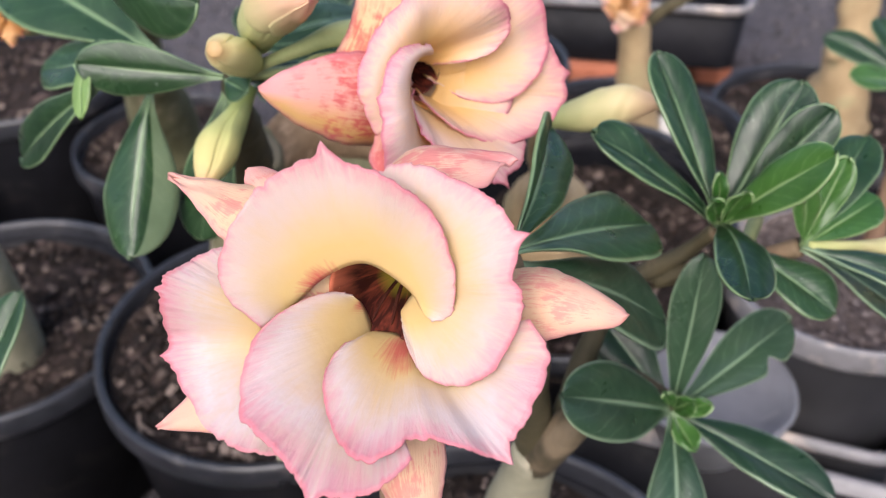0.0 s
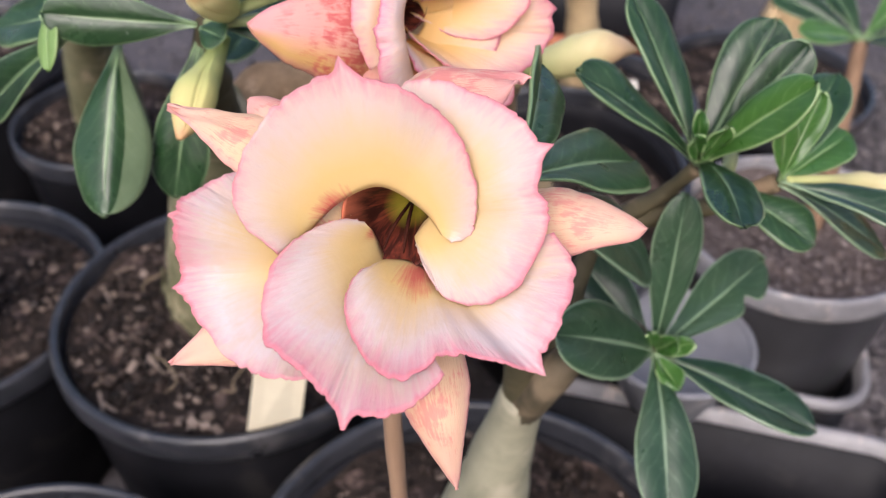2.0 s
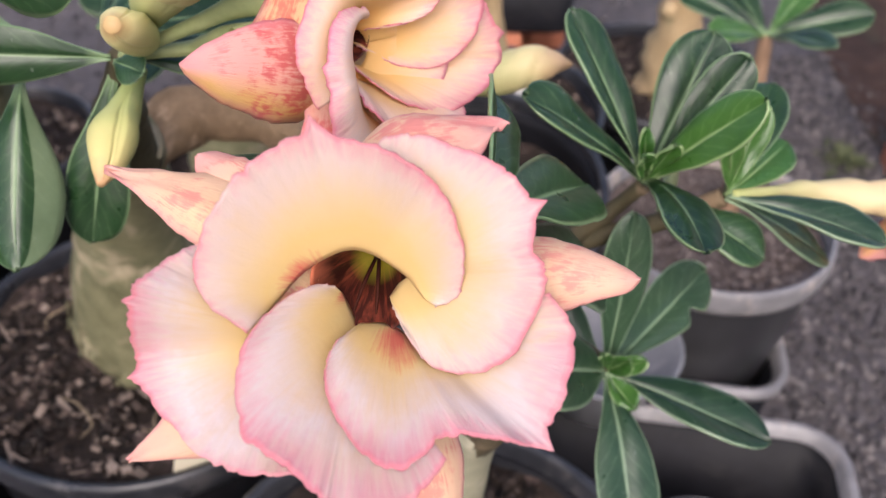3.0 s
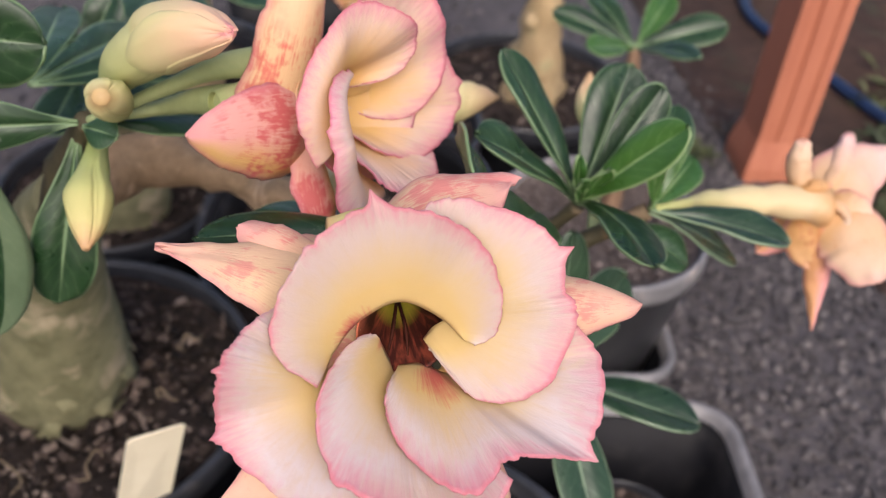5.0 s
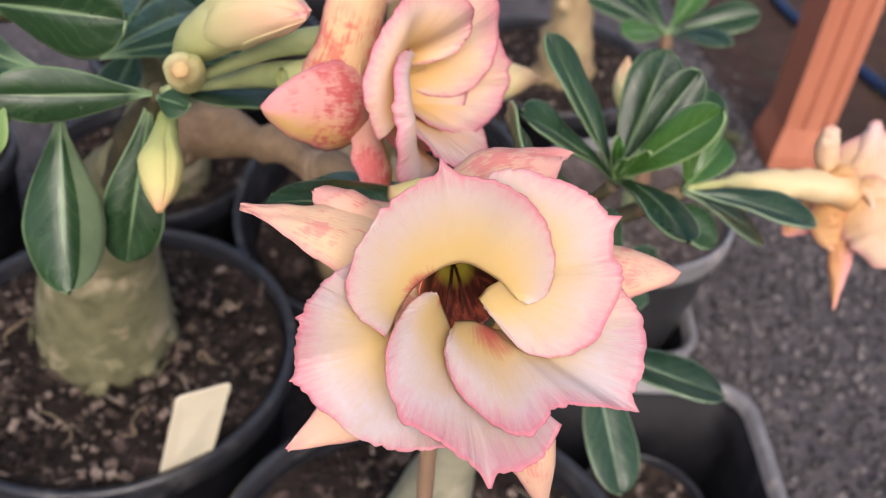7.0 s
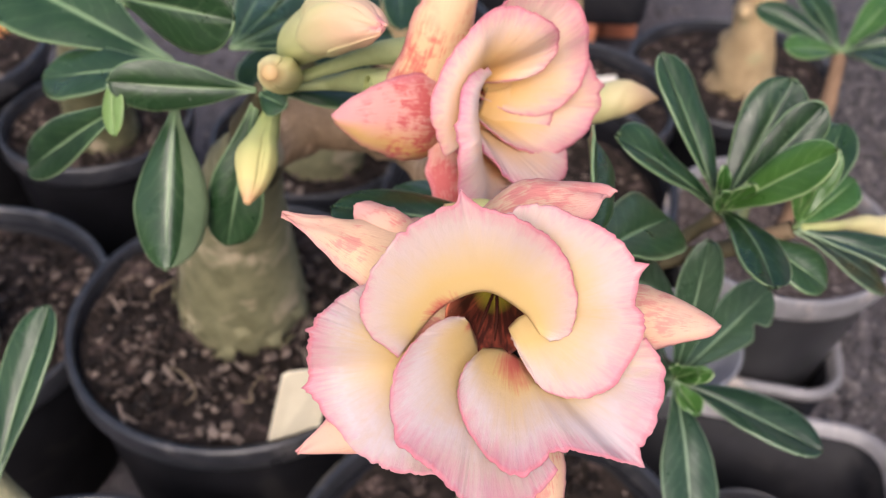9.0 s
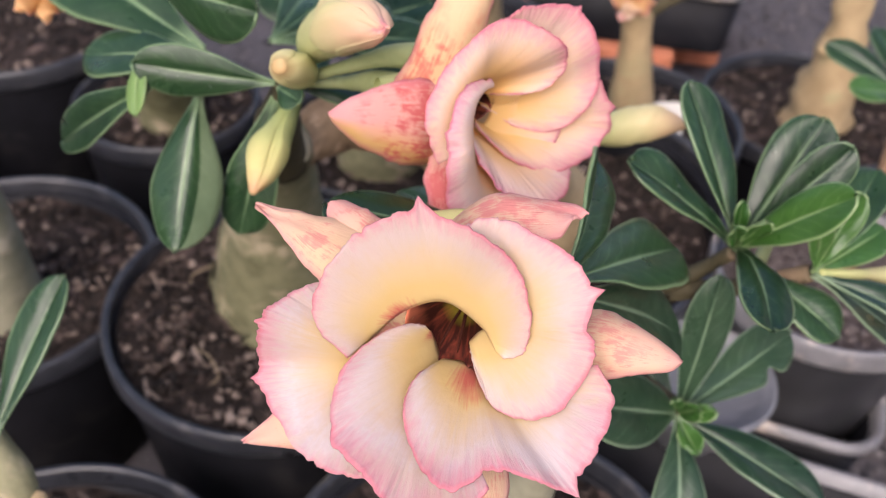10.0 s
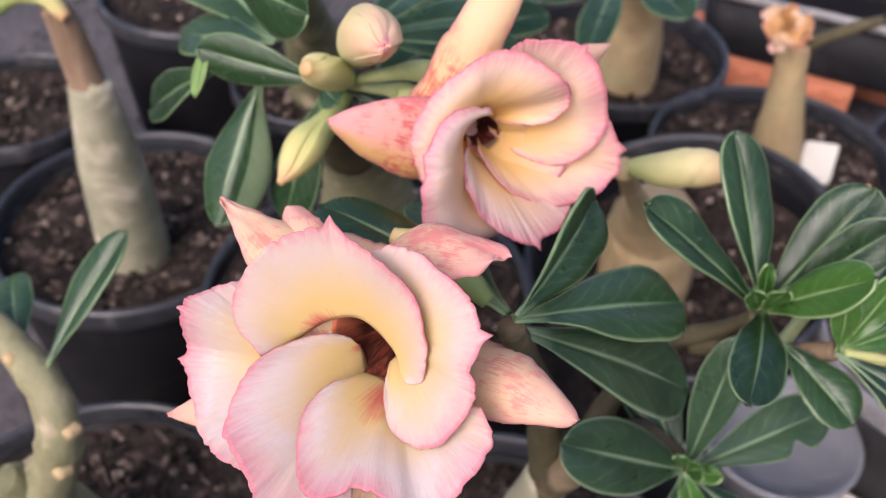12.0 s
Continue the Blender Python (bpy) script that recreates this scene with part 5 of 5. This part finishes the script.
plant_w = thing("desert_rose_plant", "desert rose with a khaki caudex and dark leaves", ROSE, "desert rose plants")
stem(plant_w, [(-0.005, 0.775, 0.12), (-0.003, 0.765, 0.17), (0.004, 0.74, 0.24), (-0.005, 0.66, 0.31), (-0.012, 0.57, 0.37)], [0.036, 0.037, 0.024, 0.010, 0.006], BARK, "trunk", "khaki caudex", 0.002)
for tip, w in (((-0.025, 0.565, 0.405), 0.02), ((0.008, 0.572, 0.41), 0.02), ((-0.055, 0.58, 0.39), 0.026), ((0.040, 0.60, 0.38), 0.026), ((0.03, 0.52, 0.38), 0.024), ((-0.03, 0.51, 0.375), 0.022)):
    leaf(plant_w, (-0.012, 0.562, 0.375), tip, w, (0.0, -0.6, 0.8), 0.05, (18, 18), 1.5)
plant_x = thing("desert_rose_plant", "desert rose with a tan caudex and a drooping leaf", ROSE, "desert rose plants")
stem(plant_x, [(0.075, 0.955, 0.10), (0.078, 0.95, 0.15), (0.080, 0.93, 0.22), (0.075, 0.88, 0.28), (0.065, 0.80, 0.32)], [0.032, 0.031, 0.022, 0.014, 0.009], BARK_PALE, "trunk", "tan caudex", 0.002)
for base, tip, w in (((0.065, 0.80, 0.32), (0.059, 0.672, 0.322), 0.028), ((0.065, 0.80, 0.32), (0.118, 0.70, 0.343), 0.034), ((0.065, 0.80, 0.32), (0.02, 0.70, 0.34), 0.03)):
    leaf(plant_x, base, tip, w, (0.0, -0.6, 0.8), 0.05, (18, 18), 1.5)

plant_t = thing("desert_rose_plant", "desert rose with a tall pale ringed trunk", ROSE, "desert rose plants")
stem(plant_t, [(0.440, 0.925, 0.08), (0.436, 0.92, 0.14), (0.428, 0.91, 0.24), (0.423, 0.905, 0.40), (0.420, 0.90, 0.55)], [0.037, 0.028, 0.0140, 0.0112, 0.0100], BARK_PALE, "trunk", "tall pale trunk with a flared base", 0.009, ((0.3, 0.002), (0.5, 0.002), (0.7, 0.002)))

for z, a in ((0.20, 250), (0.27, 200), (0.31, 290), (0.36, 230)):
    d = Vector((math.cos(radians(a)), math.sin(radians(a)), 0.25))
    c = Vector((0.416, 0.911, z)) + d * (0.020 if z < 0.25 else 0.011)
    part("knob", tube([c - d * 0.008, c, c + d * 0.006], [0.009, 0.008, 0.005], 10, 6, 0.001, 80), BARK_PALE, plant_t, "knobbly cut branch scar")

plant_v = thing("desert_rose_plant", "young desert rose shoot with small bright leaves", ROSE, "desert rose plants")
stem(plant_v, [(0.34, 0.595, 0.17), (0.346, 0.605, 0.24), (0.352, 0.622, 0.30), (0.354, 0.628, 0.314)], [0.009, 0.006, 0.005, 0.004], STAKE, "trunk", "thin brown stem")
VC = (0.354, 0.628, 0.314)
for a, w, kind in ((100, 0.018, "dark"), (150, 0.018, "dark"), (-20, 0.022, "dark"), (40, 0.018, "young"), (210, 0.016, "young"), (280, 0.018, "dark")):
    leaf(plant_v, VC, (0.354 + 0.062 * math.cos(radians(a)), 0.628 + 0.056 * math.sin(radians(a)), 0.337), w * 1.2, (0, -0.5, 0.85), 0.06, (16, 16), 1.5, kind)

# ---- post and yard ----
post = thing("wooden_post", "terracotta painted square post with grooved faces", "post", at=(0.730, 0.854, 0))
post.rotation_euler = (0, 0, radians(-17))
bm = bmesh.new()
w = 0.029
prof = [(-w, -w), (-w * 0.45, -w), (-w * 0.4, -w + 0.003), (-w * 0.25, -w + 0.003), (-w * 0.2, -w), (w * 0.35, -w), (w * 0.4, -w + 0.003), (w * 0.55, -w + 0.003), (w * 0.6, -w), (w, -w), (w, w), (-w, w)]
grid_faces(bm, [[bm.verts.new((x, y, z)) for x, y in prof] for z in (0.0, 2.6)], closed=True)
part("shaft", bm, POST, post, smooth=False)
bm = bmesh.new()
grid_faces(bm, [[bm.verts.new((q * x, q * y, z)) for x, y in ((-1, -1), (1, -1), (1, 1), (-1, 1))] for q, z in ((0.036, 0.0), (0.036, 0.020), (0.0295, 0.055))], closed=True)
part("footing", bm, POST, post, "worn painted footing that widens to the ground", smooth=False)


# ---- far tray on clay blocks ----
def clay_block(x, y, yaw, z=0.0):
    """A hollow clay block with ribbed sides, lying down."""
    ob = thing("clay_block", "ribbed orange hollow clay block lying on the ground", "block", "clay blocks", at=(x, y, z))
    ob.rotation_euler = (0, 0, radians(yaw))
    bm = box(bmesh.new(), (0.24, 0.11, 0.078), pose(0, 0, 0.039), 0.003)
    part("core", bm, BRICK, ob, smooth=False)
    for i in range(9):
        for side in (-1, 1):
            part("rib", box(bmesh.new(), (0.013, 0.005, 0.07), pose(-0.104 + i * 0.026, side * 0.0565, 0.039), 0.0015), BRICK, ob, smooth=False)
    return ob


clay_block(0.215, 1.165, -10)
clay_block(0.310, 1.285, -12)
far_tray = tray(0.285, 1.225, -10, 0.26, 0.24, 0.085, "black plastic tray with a grey rim raised on clay blocks")
far_tray.location.z = 0.0785

# ---- hose and weeds on the earth ----
tagged(link_mesh("garden_hose", tube([(1.12, 1.46, 0.012), (0.968, 1.233, 0.012), (0.956, 1.08, 0.012), (0.951, 0.97, 0.012), (0.954, 0.88, 0.012), (0.97, 0.66, 0.012)], [0.0085] * 6, 12, 60), HOSE), "dark blue garden hose lying on the earth", "hose")


def weed_tuft(x, y, seed, size):
    rnd = random.Random(seed)
    verts, faces = [], []
    for _ in range(70):
        a, l = rnd.uniform(0, 6.283), size * rnd.uniform(0.4, 1.0)
        q = Vector((x + rnd.gauss(0, size * 0.5), y + rnd.gauss(0, size * 0.5), 0.003))
        d = Vector((math.cos(a), math.sin(a), rnd.uniform(0.2, 1.2))).normalized() * l
        sd = Vector((-math.sin(a), math.cos(a), 0)) * l * rnd.uniform(0.10, 0.22)
        n = len(verts)
        verts += [q, q + d * 0.5 + sd, q + d + Vector((0, 0, -0.2 * l)), q + d * 0.5 - sd]
        faces.append((n, n + 1, n + 2, n + 3))
    me = bpy.data.meshes.new("weed_tuft")
    me.from_pydata(verts, [], faces)
    me.materials.append(WEED)
    return tagged(new("weed_tuft", me), "low green weeds on bare earth", "weeds", "weeds by the post", "stuff")


for k, (x, y, q) in enumerate(((0.93, 0.84, 0.05), (0.99, 0.90, 0.05), (0.80, 0.64, 0.04), (0.86, 0.58, 0.05), (0.66, 0.90, 0.025), (1.02, 0.80, 0.06), (0.79, 0.73, 0.03), (0.84, 0.80, 0.035), (1.08, 0.95, 0.06), (0.92, 0.66, 0.05))):
    weed_tuft(x, y, 100 + k, q)


def gravel(x0, x1, y0, y1, count, seed):
    rnd = random.Random(seed)
    verts, faces = [], []
    for _ in range(count):
        c = Vector((rnd.uniform(x0, x1), rnd.uniform(y0, y1), 0.002))
        r = 0.0015 + 0.0045 * rnd.random() ** 2.5
        rot = Euler((rnd.uniform(0, 6), rnd.uniform(0, 6), rnd.uniform(0, 6))).to_matrix()
        n = len(verts)
        for d in ((1, 0, 0), (-1, 0, 0), (0, 1, 0), (0, -1, 0), (0, 0, 1), (0, 0, -1)):
            verts.append(c + rot @ Vector(d) * r * rnd.uniform(0.6, 1.1))
        for i, j, k in product((0, 1), (2, 3), (4, 5)):
            faces.append((n + i, n + j, n + k))
    me = bpy.data.meshes.new("gravel")
    me.from_pydata(verts, [], faces)
    me.materials.append(PEBBLE)
    return tagged(new("gravel", me), "loose fine grey gravel on the ground", "gravel", kind="stuff")


gravel(0.30, 0.78, 0.25, 1.15, 16000, 5)
gravel(-0.7, 0.75, 0.60, 2.0, 12000, 6)
